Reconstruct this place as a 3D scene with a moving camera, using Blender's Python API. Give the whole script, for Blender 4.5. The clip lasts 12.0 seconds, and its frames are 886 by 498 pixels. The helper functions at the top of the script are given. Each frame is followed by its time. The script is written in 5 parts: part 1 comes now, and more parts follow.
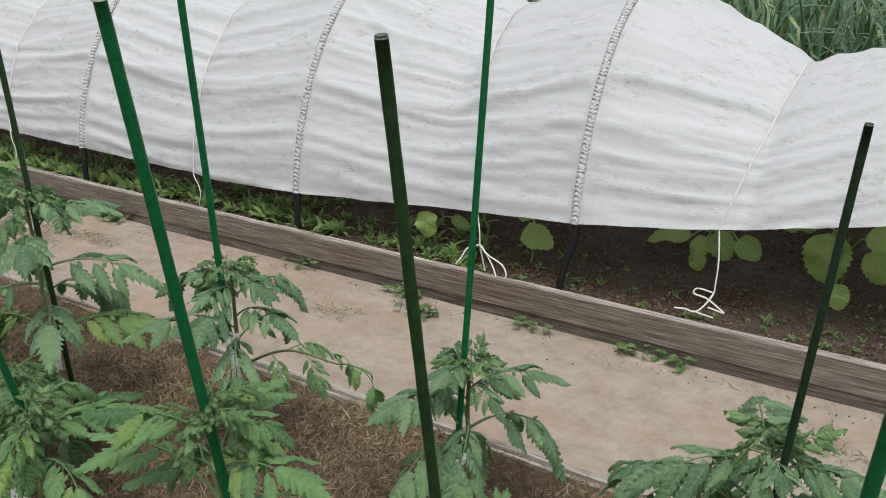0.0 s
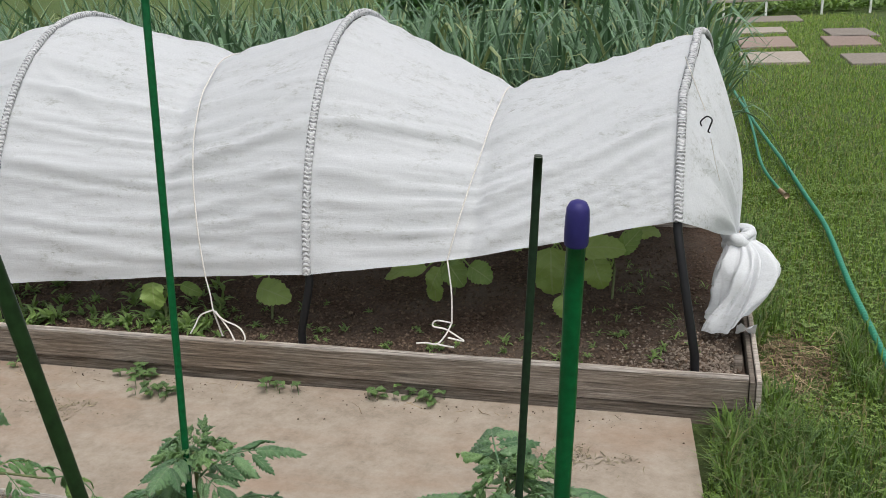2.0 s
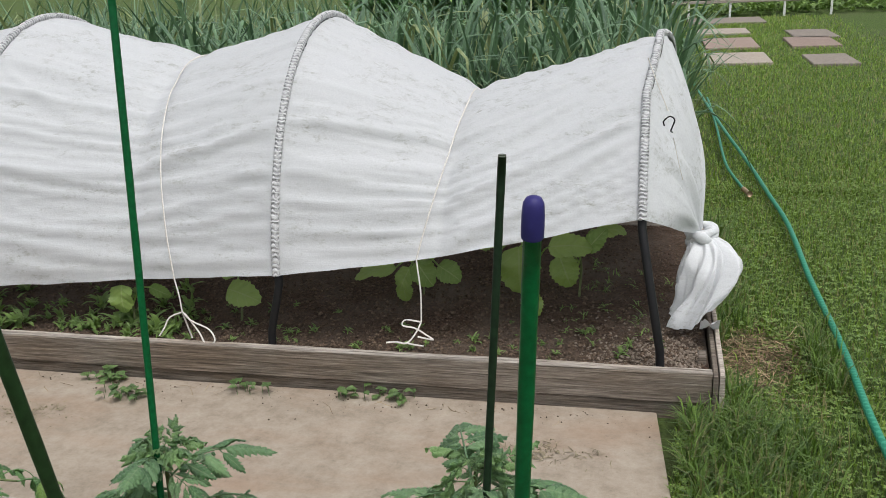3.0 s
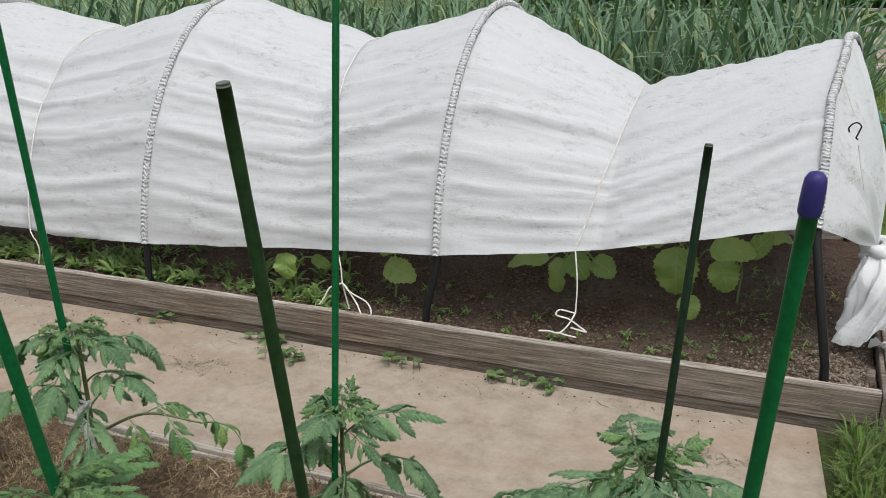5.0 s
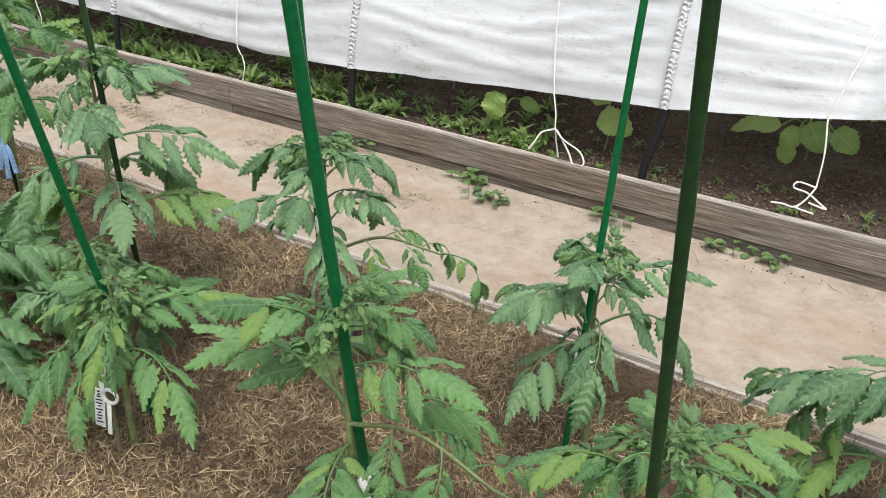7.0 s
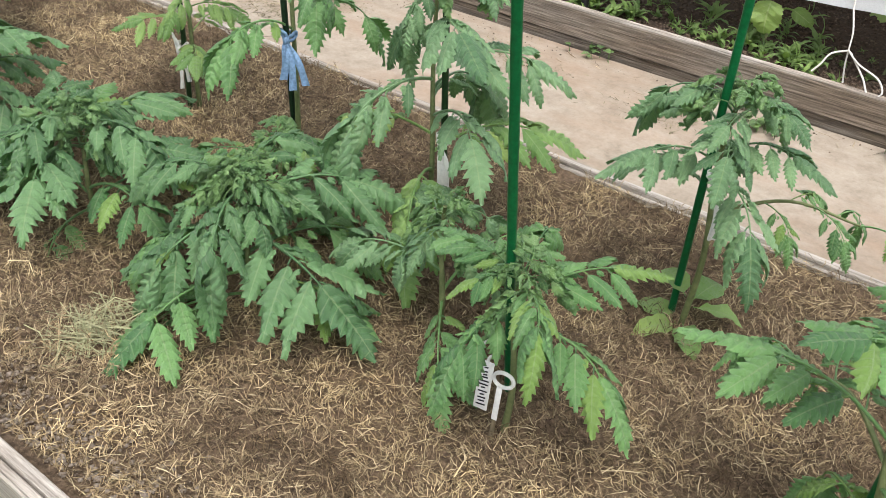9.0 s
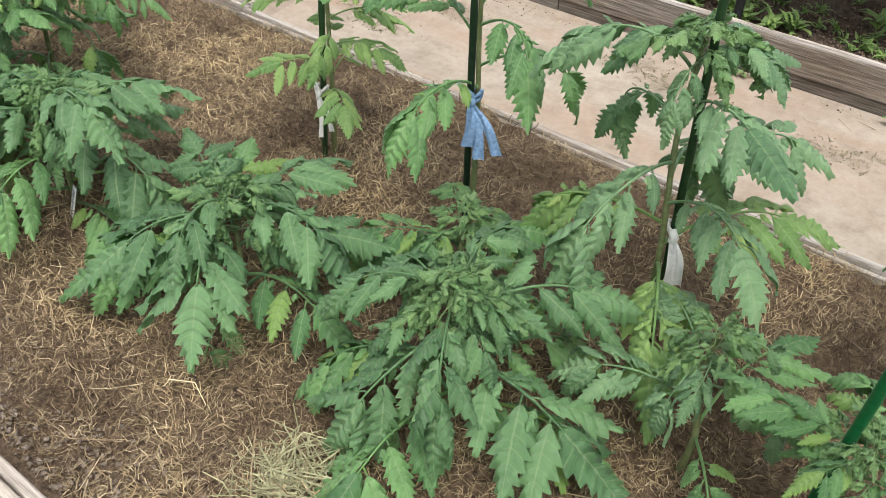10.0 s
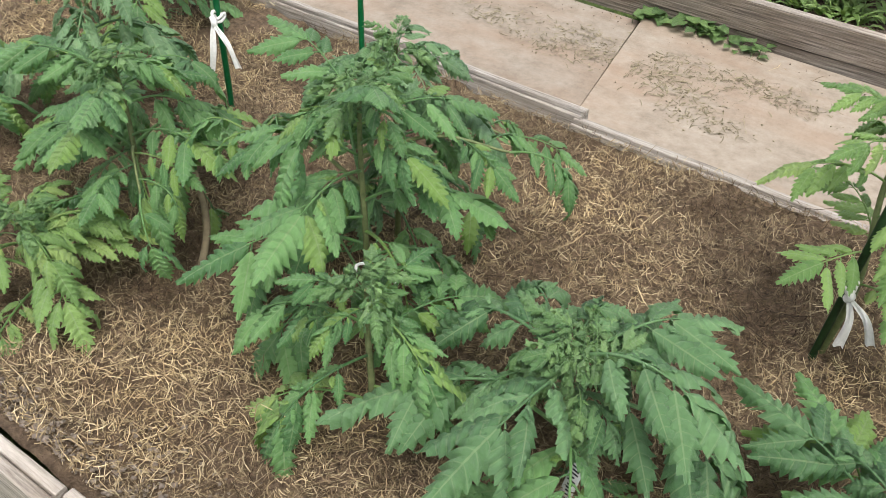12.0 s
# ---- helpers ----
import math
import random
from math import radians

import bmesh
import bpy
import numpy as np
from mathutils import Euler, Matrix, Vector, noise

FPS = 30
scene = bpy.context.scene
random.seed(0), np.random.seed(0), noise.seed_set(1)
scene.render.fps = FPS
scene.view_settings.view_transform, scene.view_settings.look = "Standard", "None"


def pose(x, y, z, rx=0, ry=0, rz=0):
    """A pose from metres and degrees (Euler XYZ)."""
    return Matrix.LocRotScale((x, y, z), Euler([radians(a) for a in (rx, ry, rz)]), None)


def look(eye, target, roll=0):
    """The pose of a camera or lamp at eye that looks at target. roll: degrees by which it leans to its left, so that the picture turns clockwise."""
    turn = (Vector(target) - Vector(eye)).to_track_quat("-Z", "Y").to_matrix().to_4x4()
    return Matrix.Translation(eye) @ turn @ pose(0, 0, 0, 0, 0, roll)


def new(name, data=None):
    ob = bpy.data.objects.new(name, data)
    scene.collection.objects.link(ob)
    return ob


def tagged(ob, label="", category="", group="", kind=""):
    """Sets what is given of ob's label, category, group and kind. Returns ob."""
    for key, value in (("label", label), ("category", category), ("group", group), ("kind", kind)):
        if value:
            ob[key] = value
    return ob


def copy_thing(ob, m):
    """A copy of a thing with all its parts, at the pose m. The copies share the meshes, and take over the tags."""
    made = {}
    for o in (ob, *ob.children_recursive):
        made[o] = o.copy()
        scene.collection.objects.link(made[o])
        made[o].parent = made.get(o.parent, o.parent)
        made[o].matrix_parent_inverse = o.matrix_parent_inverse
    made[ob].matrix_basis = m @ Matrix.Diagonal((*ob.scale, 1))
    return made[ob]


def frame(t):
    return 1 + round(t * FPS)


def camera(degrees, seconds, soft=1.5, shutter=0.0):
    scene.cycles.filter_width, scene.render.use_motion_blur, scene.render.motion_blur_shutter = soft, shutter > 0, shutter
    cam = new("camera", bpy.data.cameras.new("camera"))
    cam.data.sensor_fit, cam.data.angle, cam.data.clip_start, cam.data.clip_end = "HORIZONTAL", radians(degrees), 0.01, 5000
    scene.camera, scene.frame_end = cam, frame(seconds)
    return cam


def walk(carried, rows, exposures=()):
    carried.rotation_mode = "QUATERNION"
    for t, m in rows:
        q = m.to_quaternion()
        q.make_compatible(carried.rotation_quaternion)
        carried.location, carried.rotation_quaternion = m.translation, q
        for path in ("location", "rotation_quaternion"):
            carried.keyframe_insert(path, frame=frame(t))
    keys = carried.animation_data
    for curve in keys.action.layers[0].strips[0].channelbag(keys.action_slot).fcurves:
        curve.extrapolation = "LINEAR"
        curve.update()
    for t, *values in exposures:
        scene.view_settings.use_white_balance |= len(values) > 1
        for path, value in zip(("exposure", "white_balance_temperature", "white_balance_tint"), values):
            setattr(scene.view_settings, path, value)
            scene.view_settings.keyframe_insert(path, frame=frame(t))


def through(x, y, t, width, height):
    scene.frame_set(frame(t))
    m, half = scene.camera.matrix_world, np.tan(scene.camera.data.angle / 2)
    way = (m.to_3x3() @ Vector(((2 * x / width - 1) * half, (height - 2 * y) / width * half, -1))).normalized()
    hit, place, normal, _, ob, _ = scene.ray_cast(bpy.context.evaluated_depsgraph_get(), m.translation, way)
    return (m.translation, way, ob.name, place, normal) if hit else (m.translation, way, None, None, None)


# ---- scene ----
import functools

cam = camera(53.4, 12.0, 0.75)
PATH = [
    (0, (-0.296, -3.064, 1.594), (-1.306, -1.483, 0.900), 0.0),
    (0.5, (-0.289, -3.073, 1.605), (-1.195, -1.410, 0.964), -1.5),
    (1, (-0.301, -2.984, 1.602), (-1.038, -1.234, 0.975), -1.7),
    (1.5, (-0.265, -2.947, 1.609), (-0.879, -1.149, 0.985), -2.2),
    (2, (-0.225, -2.926, 1.610), (-0.758, -1.103, 0.984), -3.1),
    (2.5, (-0.200, -2.936, 1.613), (-0.678, -1.098, 0.984), -3.3),
    (2.7, (-0.201, -2.944, 1.615), (-0.665, -1.103, 0.988), -3.1),
    (4.5, (-0.301, -3.008, 1.602), (-0.941, -1.221, 0.972), -1.2),
    (5, (-0.317, -3.030, 1.598), (-1.059, -1.283, 0.970), -1.1),
    (5.5, (-0.359, -3.063, 1.587), (-1.166, -1.345, 0.957), -0.7),
    (6, (-0.428, -3.124, 1.573), (-1.321, -1.468, 0.896), 0.1),
    (6.5, (-0.495, -3.132, 1.533), (-1.440, -1.554, 0.747), 1.0),
    (7, (-0.642, -3.038, 1.490), (-1.599, -1.545, 0.565), 1.5),
    (7.2, (-0.701, -3.010, 1.484), (-1.672, -1.559, 0.508), 1.9),
    (8.8, (-1.397, -3.213, 1.465), (-2.343, -1.873, 0.320), 3.5),
    (9, (-1.508, -3.182, 1.456), (-2.449, -1.857, 0.290), 3.5),
    (9.5, (-1.823, -3.086, 1.490), (-2.773, -1.804, 0.284), 3.2),
    (10, (-2.144, -3.083, 1.495), (-3.078, -1.828, 0.249), 2.5),
    (10.5, (-2.518, -3.172, 1.502), (-3.426, -1.899, 0.256), 2.2),
    (11, (-2.898, -3.126, 1.479), (-3.796, -1.850, 0.228), 3.1),
    (11.5, (-3.244, -3.065, 1.502), (-4.126, -1.809, 0.220), 3.3),
    (12, (-3.646, -3.133, 1.498), (-4.515, -1.870, 0.212), 2.3),
]
EXPOSURES = [(0, 0.09), (5.5, 0.12), (6.5, 0.40), (7.2, 0.72), (8.8, 0.80), (12, 0.70)]
walk(cam, [(t, look(eye, target, roll)) for t, eye, target, roll in PATH], EXPOSURES)

# ---- light ----
world = bpy.data.worlds.new("sky")
scene.world = world
world.use_nodes = True
wn, wl = world.node_tree.nodes, world.node_tree.links
SUN_EL, SUN_AZ = 66.0, 140.0
sky = wn.new("ShaderNodeTexSky")
sky.sky_type, sky.sun_disc = "NISHITA", False
sky.sun_elevation, sky.sun_rotation = radians(SUN_EL), radians(SUN_AZ)
sky.dust_density, sky.air_density, sky.ozone_density = 4.0, 1.0, 1.0
hs = wn.new("ShaderNodeHueSaturation")
hs.inputs["Saturation"].default_value = 0.35
wl.new(sky.outputs["Color"], hs.inputs["Color"])
wl.new(hs.outputs["Color"], wn["Background"].inputs["Color"])
wn["Background"].inputs["Strength"].default_value = 0.15
sun = new("sun", bpy.data.lights.new("sun", "SUN"))
sun.data.energy, sun.data.angle, sun.data.color = 1.05, radians(30), (1.0, 0.985, 0.955)
az, el = radians(SUN_AZ), radians(SUN_EL)
to_sun = Vector((math.sin(az) * math.cos(el), math.cos(az) * math.cos(el), math.sin(el)))
sun.matrix_world = look(to_sun * 30, (0, 0, 0))


# ---- materials ----
def nodes_of(name, rough=0.8):
    m = bpy.data.materials.new(name)
    m.use_nodes = True
    nt = m.node_tree
    b = nt.nodes["Principled BSDF"]
    b.inputs["Roughness"].default_value = rough
    b.inputs["Specular IOR Level"].default_value = 0.3
    return m, nt, b


def ramp(nt, fac, stops):
    r = nt.nodes.new("ShaderNodeValToRGB")
    e = r.color_ramp.elements
    while len(e) < len(stops):
        e.new(0.5)
    for k, (p, c) in zip(e, stops):
        k.position, k.color = p, (*c, 1)
    nt.links.new(fac, r.inputs["Fac"])
    return r.outputs["Color"]


def noise_of(nt, scale, detail=6.0, rough=0.6, stretch=(1, 1, 1), coord="Object"):
    tc = nt.nodes.new("ShaderNodeTexCoord")
    mp = nt.nodes.new("ShaderNodeMapping")
    mp.inputs["Scale"].default_value = stretch
    n = nt.nodes.new("ShaderNodeTexNoise")
    n.inputs["Scale"].default_value, n.inputs["Detail"].default_value, n.inputs["Roughness"].default_value = scale, detail, rough
    nt.links.new(tc.outputs[coord], mp.inputs["Vector"])
    nt.links.new(mp.outputs["Vector"], n.inputs["Vector"])
    return n.outputs["Fac"]


def mixed(nt, a, b, fac, mode="MIX"):
    m = nt.nodes.new("ShaderNodeMix")
    m.data_type, m.blend_type = "RGBA", mode
    for sock, v in ((m.inputs[6], a), (m.inputs[7], b), (m.inputs[0], fac)):
        if isinstance(v, (int, float)):
            sock.default_value = v
        elif isinstance(v, tuple):
            sock.default_value = (*v, 1)
        else:
            nt.links.new(v, sock)
    return m.outputs[2]


def calc(nt, op, a, b=0.0):
    m = nt.nodes.new("ShaderNodeMath")
    m.operation = op
    for sock, v in zip(m.inputs, (a, b)):
        if isinstance(v, (int, float)):
            sock.default_value = v
        else:
            nt.links.new(v, sock)
    return m.outputs[0]


def bump(nt, b, height, strength=0.3, distance=0.01):
    n = nt.nodes.new("ShaderNodeBump")
    n.inputs["Strength"].default_value, n.inputs["Distance"].default_value = strength, distance
    nt.links.new(height, n.inputs["Height"])
    nt.links.new(n.outputs["Normal"], b.inputs["Normal"])


def two_scale(name, dark, light, scale, big, rough=0.85, strength=0.4, stretch=(1, 1, 1), stain=None, dist=0.01, per=None, coord="Object"):
    """Fine grain between two colours, broad patches over it, and relief."""
    m, nt, b = nodes_of(name, rough)
    fine = noise_of(nt, scale, 8, 0.65, stretch, coord)
    broad = noise_of(nt, big, 4, 0.6, (1, 1, 1), coord)
    c = ramp(nt, fine, [(0.3, dark), (0.7, light)])
    if stain:
        c = mixed(nt, c, stain, calc(nt, "MULTIPLY", ramp(nt, broad, [(0.42, (0, 0, 0)), (0.68, (1, 1, 1))]), 0.75))
    if per:
        info = nt.nodes.new("ShaderNodeObjectInfo" if per == "object" else "ShaderNodeNewGeometry")
        v = info.outputs["Random" if per == "object" else "Random Per Island"]
        c = mixed(nt, c, ramp(nt, v, [(0.0, (0.62, 0.6, 0.58)), (1.0, (1.25, 1.22, 1.15))]), 0.85, "MULTIPLY")
    nt.links.new(c, b.inputs["Base Color"])
    bump(nt, b, fine, strength, dist)
    return m


def leafy(name, dark, light, tip=None, vein=(0.30, 0.40, 0.19), rough=0.42, through=0.25, veins=8.0, slant=5.0):
    """A leaf: its colour varies from leaf to leaf, pinnate veins in fine relief, light passes through."""
    m, nt, b = nodes_of(name, rough)
    out = nt.nodes["Material Output"]
    uv = nt.nodes.new("ShaderNodeUVMap")
    sx = nt.nodes.new("ShaderNodeSeparateXYZ")
    nt.links.new(uv.outputs["UV"], sx.inputs["Vector"])
    grain_ = noise_of(nt, 9.0, 3, 0.5)
    u, v = sx.outputs[0], calc(nt, "ABSOLUTE", calc(nt, "SUBTRACT", sx.outputs[1], 0.5))
    side = calc(nt, "SINE", calc(nt, "MULTIPLY", calc(nt, "SUBTRACT", calc(nt, "ADD", calc(nt, "MULTIPLY", u, veins), calc(nt, "MULTIPLY", grain_, 1.6 if slant else 0.25)), calc(nt, "MULTIPLY", v, slant)), 6.283))
    line = calc(nt, "GREATER_THAN", side, 0.965)
    mid = calc(nt, "LESS_THAN", v, 0.026)
    geo = nt.nodes.new("ShaderNodeNewGeometry")
    info = nt.nodes.new("ShaderNodeObjectInfo")
    rnd = calc(nt, "FRACT", calc(nt, "ADD", geo.outputs["Random Per Island"], info.outputs["Random"]))
    grain = noise_of(nt, 22.0, 7, 0.72)
    k = calc(nt, "ADD", calc(nt, "MULTIPLY", rnd, 0.55), calc(nt, "MULTIPLY", grain, 0.5))
    c = ramp(nt, k, [(0.1, dark), (0.85, light)])
    if tip:
        c = mixed(nt, c, tip, calc(nt, "GREATER_THAN", calc(nt, "FRACT", calc(nt, "MULTIPLY", rnd, 7.31)), 0.86))
    c = mixed(nt, c, vein, calc(nt, "MULTIPLY", calc(nt, "MAXIMUM", calc(nt, "MULTIPLY", line, 0.6), mid), 0.45))
    nt.links.new(c, b.inputs["Base Color"])
    b.inputs["Specular IOR Level"].default_value = 0.9
    b.inputs["Sheen Weight"].default_value, b.inputs["Sheen Roughness"].default_value = 0.05 if slant else 0.09, 0.45
    b.inputs["Sheen Tint"].default_value = (0.82, 1.0, 0.92, 1)
    bump(nt, b, calc(nt, "ADD", calc(nt, "MULTIPLY", side, 0.11), calc(nt, "MULTIPLY", grain, 1.3)), 0.6, 0.011)
    tr = nt.nodes.new("ShaderNodeBsdfTranslucent")
    nt.links.new(mixed(nt, c, (0.9, 1.0, 0.35), 0.6, "MULTIPLY"), tr.inputs["Color"])
    mx = nt.nodes.new("ShaderNodeMixShader")
    mx.inputs[0].default_value = through
    nt.links.new(b.outputs[0], mx.inputs[1])
    nt.links.new(tr.outputs[0], mx.inputs[2])
    nt.links.new(mx.outputs[0], out.inputs["Surface"])
    return m


def plain(name, colour, rough=0.5, metal=0.0, spread=0.15, scale=60.0, strength=0.1):
    m, nt, b = nodes_of(name, rough)
    f = noise_of(nt, scale, 5, 0.6)
    lo, hi = tuple(c * (1 - spread) for c in colour), tuple(min(1, c * (1 + spread)) for c in colour)
    nt.links.new(ramp(nt, f, [(0.3, lo), (0.7, hi)]), b.inputs["Base Color"])
    b.inputs["Metallic"].default_value = metal
    bump(nt, b, f, strength, 0.003)
    return m


def fleece(name, through):
    m, nt, b = nodes_of(name, 0.9)
    out = nt.nodes["Material Output"]
    fine, blot = noise_of(nt, 160.0, 6, 0.7), noise_of(nt, 5.0, 8, 0.75, (0.7, 1, 1.6))
    c = ramp(nt, fine, [(0.3, (0.67, 0.687, 0.700)), (0.7, (0.78, 0.797, 0.810))])
    spots = noise_of(nt, 38.0, 7, 0.85, (0.4, 1, 1))
    dirt = calc(nt, "MULTIPLY", ramp(nt, spots, [(0.50, (0, 0, 0)), (0.66, (1, 1, 1))]), ramp(nt, blot, [(0.45, (0, 0, 0)), (0.62, (1, 1, 1))]))
    c = mixed(nt, c, (0.34, 0.35, 0.30), calc(nt, "MULTIPLY", dirt, 0.85))
    nt.links.new(c, b.inputs["Base Color"])
    b.inputs["Specular IOR Level"].default_value = 0.1
    small = noise_of(nt, 15.0, 5, 0.6, (0.22, 1.0, 1.6))
    bump(nt, b, calc(nt, "ADD", calc(nt, "MULTIPLY", small, 0.55), calc(nt, "MULTIPLY", fine, 0.12)), 0.55, 0.012)
    tr = nt.nodes.new("ShaderNodeBsdfTranslucent")
    nt.links.new(c, tr.inputs["Color"])
    mx = nt.nodes.new("ShaderNodeMixShader")
    mx.inputs[0].default_value = through
    nt.links.new(b.outputs[0], mx.inputs[1])
    nt.links.new(tr.outputs[0], mx.inputs[2])
    nt.links.new(mx.outputs[0], out.inputs["Surface"])
    return m


def weathered(name, dark, mid, light, brown, contrast=1.0):
    """Old sawn timber: fine long grain, dark drying cracks, knots, brown and silver patches."""
    m, nt, b = nodes_of(name, 0.85)
    grain = noise_of(nt, 15.0, 9, 0.72, (0.35, 5, 10))
    crack = noise_of(nt, 2.6, 4, 0.6, (0.22, 3, 24))
    broad = noise_of(nt, 2.2, 5, 0.65, (0.6, 1, 2.5))
    knot = noise_of(nt, 4.5, 2, 0.4, (1.0, 1, 1.8))
    c = ramp(nt, grain, [(0.34, dark), (0.50, mid), (0.66, light)])
    c = mixed(nt, c, brown, calc(nt, "MULTIPLY", ramp(nt, broad, [(0.40, (0, 0, 0)), (0.62, (1, 1, 1))]), 0.7), "MULTIPLY")
    info = nt.nodes.new("ShaderNodeObjectInfo")
    c = mixed(nt, c, ramp(nt, info.outputs["Random"], [(0.0, (0.75, 0.74, 0.73)), (1.0, (1.15, 1.12, 1.08))]), 0.8, "MULTIPLY")
    line = ramp(nt, crack, [(0.485, (1, 1, 1)), (0.50, (0.25, 0.23, 0.21)), (0.515, (1, 1, 1))])
    c = mixed(nt, c, line, 0.6 * contrast, "MULTIPLY")
    c = mixed(nt, c, ramp(nt, knot, [(0.74, (1, 1, 1)), (0.80, (0.35, 0.28, 0.22))]), 0.8, "MULTIPLY")
    nt.links.new(c, b.inputs["Base Color"])
    bump(nt, b, calc(nt, "ADD", calc(nt, "MULTIPLY", grain, 0.7), calc(nt, "MULTIPLY", line, 0.35)), 0.9, 0.007)
    return m


def concrete(name):
    """Old tan screed: sandy speckle, rust-red and damp stains, hair cracks."""
    m, nt, b = nodes_of(name, 0.9)
    sand, mid = noise_of(nt, 60.0, 8, 0.8), noise_of(nt, 9.0, 9, 0.78)
    stain, red = noise_of(nt, 1.9, 7, 0.7, (0.8, 1.6, 1)), noise_of(nt, 1.1, 6, 0.65, (0.7, 2.2, 1))
    c = ramp(nt, mid, [(0.30, (0.245, 0.205, 0.160)), (0.5, (0.355, 0.302, 0.243)), (0.70, (0.425, 0.372, 0.310))])
    c = mixed(nt, c, (0.33, 0.225, 0.155), calc(nt, "MULTIPLY", ramp(nt, red, [(0.46, (0, 0, 0)), (0.66, (1, 1, 1))]), 0.7))
    c = mixed(nt, c, (0.62, 0.60, 0.58), calc(nt, "MULTIPLY", ramp(nt, stain, [(0.50, (0, 0, 0)), (0.64, (1, 1, 1))]), 0.35), "MULTIPLY")
    c = mixed(nt, c, ramp(nt, sand, [(0.25, (0.6, 0.58, 0.55)), (0.42, (1, 1, 1)), (0.75, (1.18, 1.17, 1.15))]), 0.75, "MULTIPLY")
    info = nt.nodes.new("ShaderNodeObjectInfo")
    c = mixed(nt, c, ramp(nt, info.outputs["Random"], [(0.0, (0.86, 0.86, 0.87)), (1.0, (1.08, 1.06, 1.03))]), 0.8, "MULTIPLY")
    nt.links.new(c, b.inputs["Base Color"])
    bump(nt, b, calc(nt, "ADD", calc(nt, "MULTIPLY", sand, 0.25), mid), 0.5, 0.006)
    return m


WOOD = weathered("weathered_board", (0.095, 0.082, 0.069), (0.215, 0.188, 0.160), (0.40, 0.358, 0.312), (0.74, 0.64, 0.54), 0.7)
# Paler version of the board timber, for top edges and lighter planks.
WOOD_TOP = weathered("pale_board_edge", (0.22, 0.195, 0.17), (0.45, 0.415, 0.375), (0.66, 0.62, 0.57), (0.78, 0.70, 0.62), 0.7)
CONCRETE = concrete("tan_concrete")
SOIL = two_scale("dark_soil", (0.018, 0.012, 0.009), (0.150, 0.094, 0.062), 70.0, 2.3, 0.95, 1.0, (1, 1, 1), (0.165, 0.130, 0.102), 0.025)
LITTER_MAT = two_scale("dry_leaf_litter", (0.19, 0.16, 0.10), (0.36, 0.32, 0.22), 60.0, 9.0, 0.95, 0.5, per="island")
CLOD = two_scale("soil_clod", (0.040, 0.026, 0.018), (0.25, 0.185, 0.138), 80.0, 9.0, 0.95, 0.6, per="island")
MULCH = two_scale("mulch_bed", (0.045, 0.030, 0.020), (0.30, 0.21, 0.135), 60.0, 2.2, 0.95, 1.0, (1, 1, 1), (0.14, 0.095, 0.06), 0.02)
GREYSOIL = two_scale("dry_grey_soil", (0.15, 0.118, 0.092), (0.37, 0.305, 0.245), 40.0, 6.0, 0.95, 0.9)
LAWN = two_scale("lawn", (0.023, 0.050, 0.010), (0.14, 0.215, 0.045), 45.0, 0.9, 0.9, 1.0, (1, 1, 1), (0.10, 0.12, 0.05), 0.03)
PAVER_PINK = two_scale("pink_paver", (0.28, 0.21, 0.18), (0.40, 0.32, 0.28), 20.0, 3.0, 0.9, 0.3, per="object")
PAVER_GREY = two_scale("grey_paver", (0.29, 0.255, 0.22), (0.42, 0.375, 0.33), 20.0, 3.0, 0.9, 0.3, per="object")
FLEECE, FLEECE_END, FLEECE_TAIL = fleece("white_fleece", 0.27), fleece("white_fleece_end", 0.18), fleece("bunched_fleece", 0.10)
BLACK = plain("black_pipe", (0.012, 0.012, 0.013), 0.45)
CORD = plain("white_cord", (0.74, 0.71, 0.66), 0.9, 0, 0.2, 300, 0.5)
STAKE = plain("green_coated_stake", (0.004, 0.105, 0.032), 0.33, 0, 0.25, 90, 0.15)
STAKE_DARK = plain("dark_green_stake", (0.016, 0.042, 0.014), 0.45, 0, 0.35, 60, 0.2)
STAKE_DARKER = plain("blackish_green_stake", (0.010, 0.026, 0.012), 0.5, 0, 0.35, 60, 0.2)
CUT_END = plain("scuffed_cut_end", (0.13, 0.15, 0.12), 0.6, 0, 0.35, 120, 0.2)
BLUE_CAP = plain("blue_plastic_cap", (0.035, 0.03, 0.16), 0.45)
WHITE_PLASTIC = plain("white_plastic", (0.80, 0.80, 0.78), 0.5)
INK = plain("black_ink", (0.015, 0.015, 0.02), 0.6)
RIBBON = plain("white_rag", (0.78, 0.77, 0.73), 0.9, 0, 0.1, 120, 0.4)
BLUE_RAG = plain("pale_blue_rag", (0.20, 0.32, 0.50), 0.9, 0, 0.3, 120, 0.4)
STEM = two_scale("green_stem", (0.10, 0.13, 0.05), (0.22, 0.25, 0.11), 40.0, 8.0, 0.6, 0.3)
STEM_BROWN = two_scale("woody_stem", (0.14, 0.11, 0.07), (0.26, 0.21, 0.13), 40.0, 8.0, 0.8, 0.4)
TOMATO = leafy("tomato_leaf", (0.036, 0.140, 0.034), (0.192, 0.388, 0.118), (0.200, 0.345, 0.07), rough=0.31, veins=7, slant=0.0)
TOMATO_PALE = leafy("pale_tomato_leaf", (0.10, 0.235, 0.05), (0.27, 0.43, 0.11), (0.29, 0.42, 0.11), rough=0.4, veins=7, slant=0.0)
# Leaf green with the sky's bluish-grey sheen on leaf tops tinted into it.
TOMATO_SHEEN = leafy("bluish_sheen_tomato_leaf", (0.042, 0.145, 0.046), (0.240, 0.410, 0.185), None, rough=0.29, veins=7, slant=0.0)
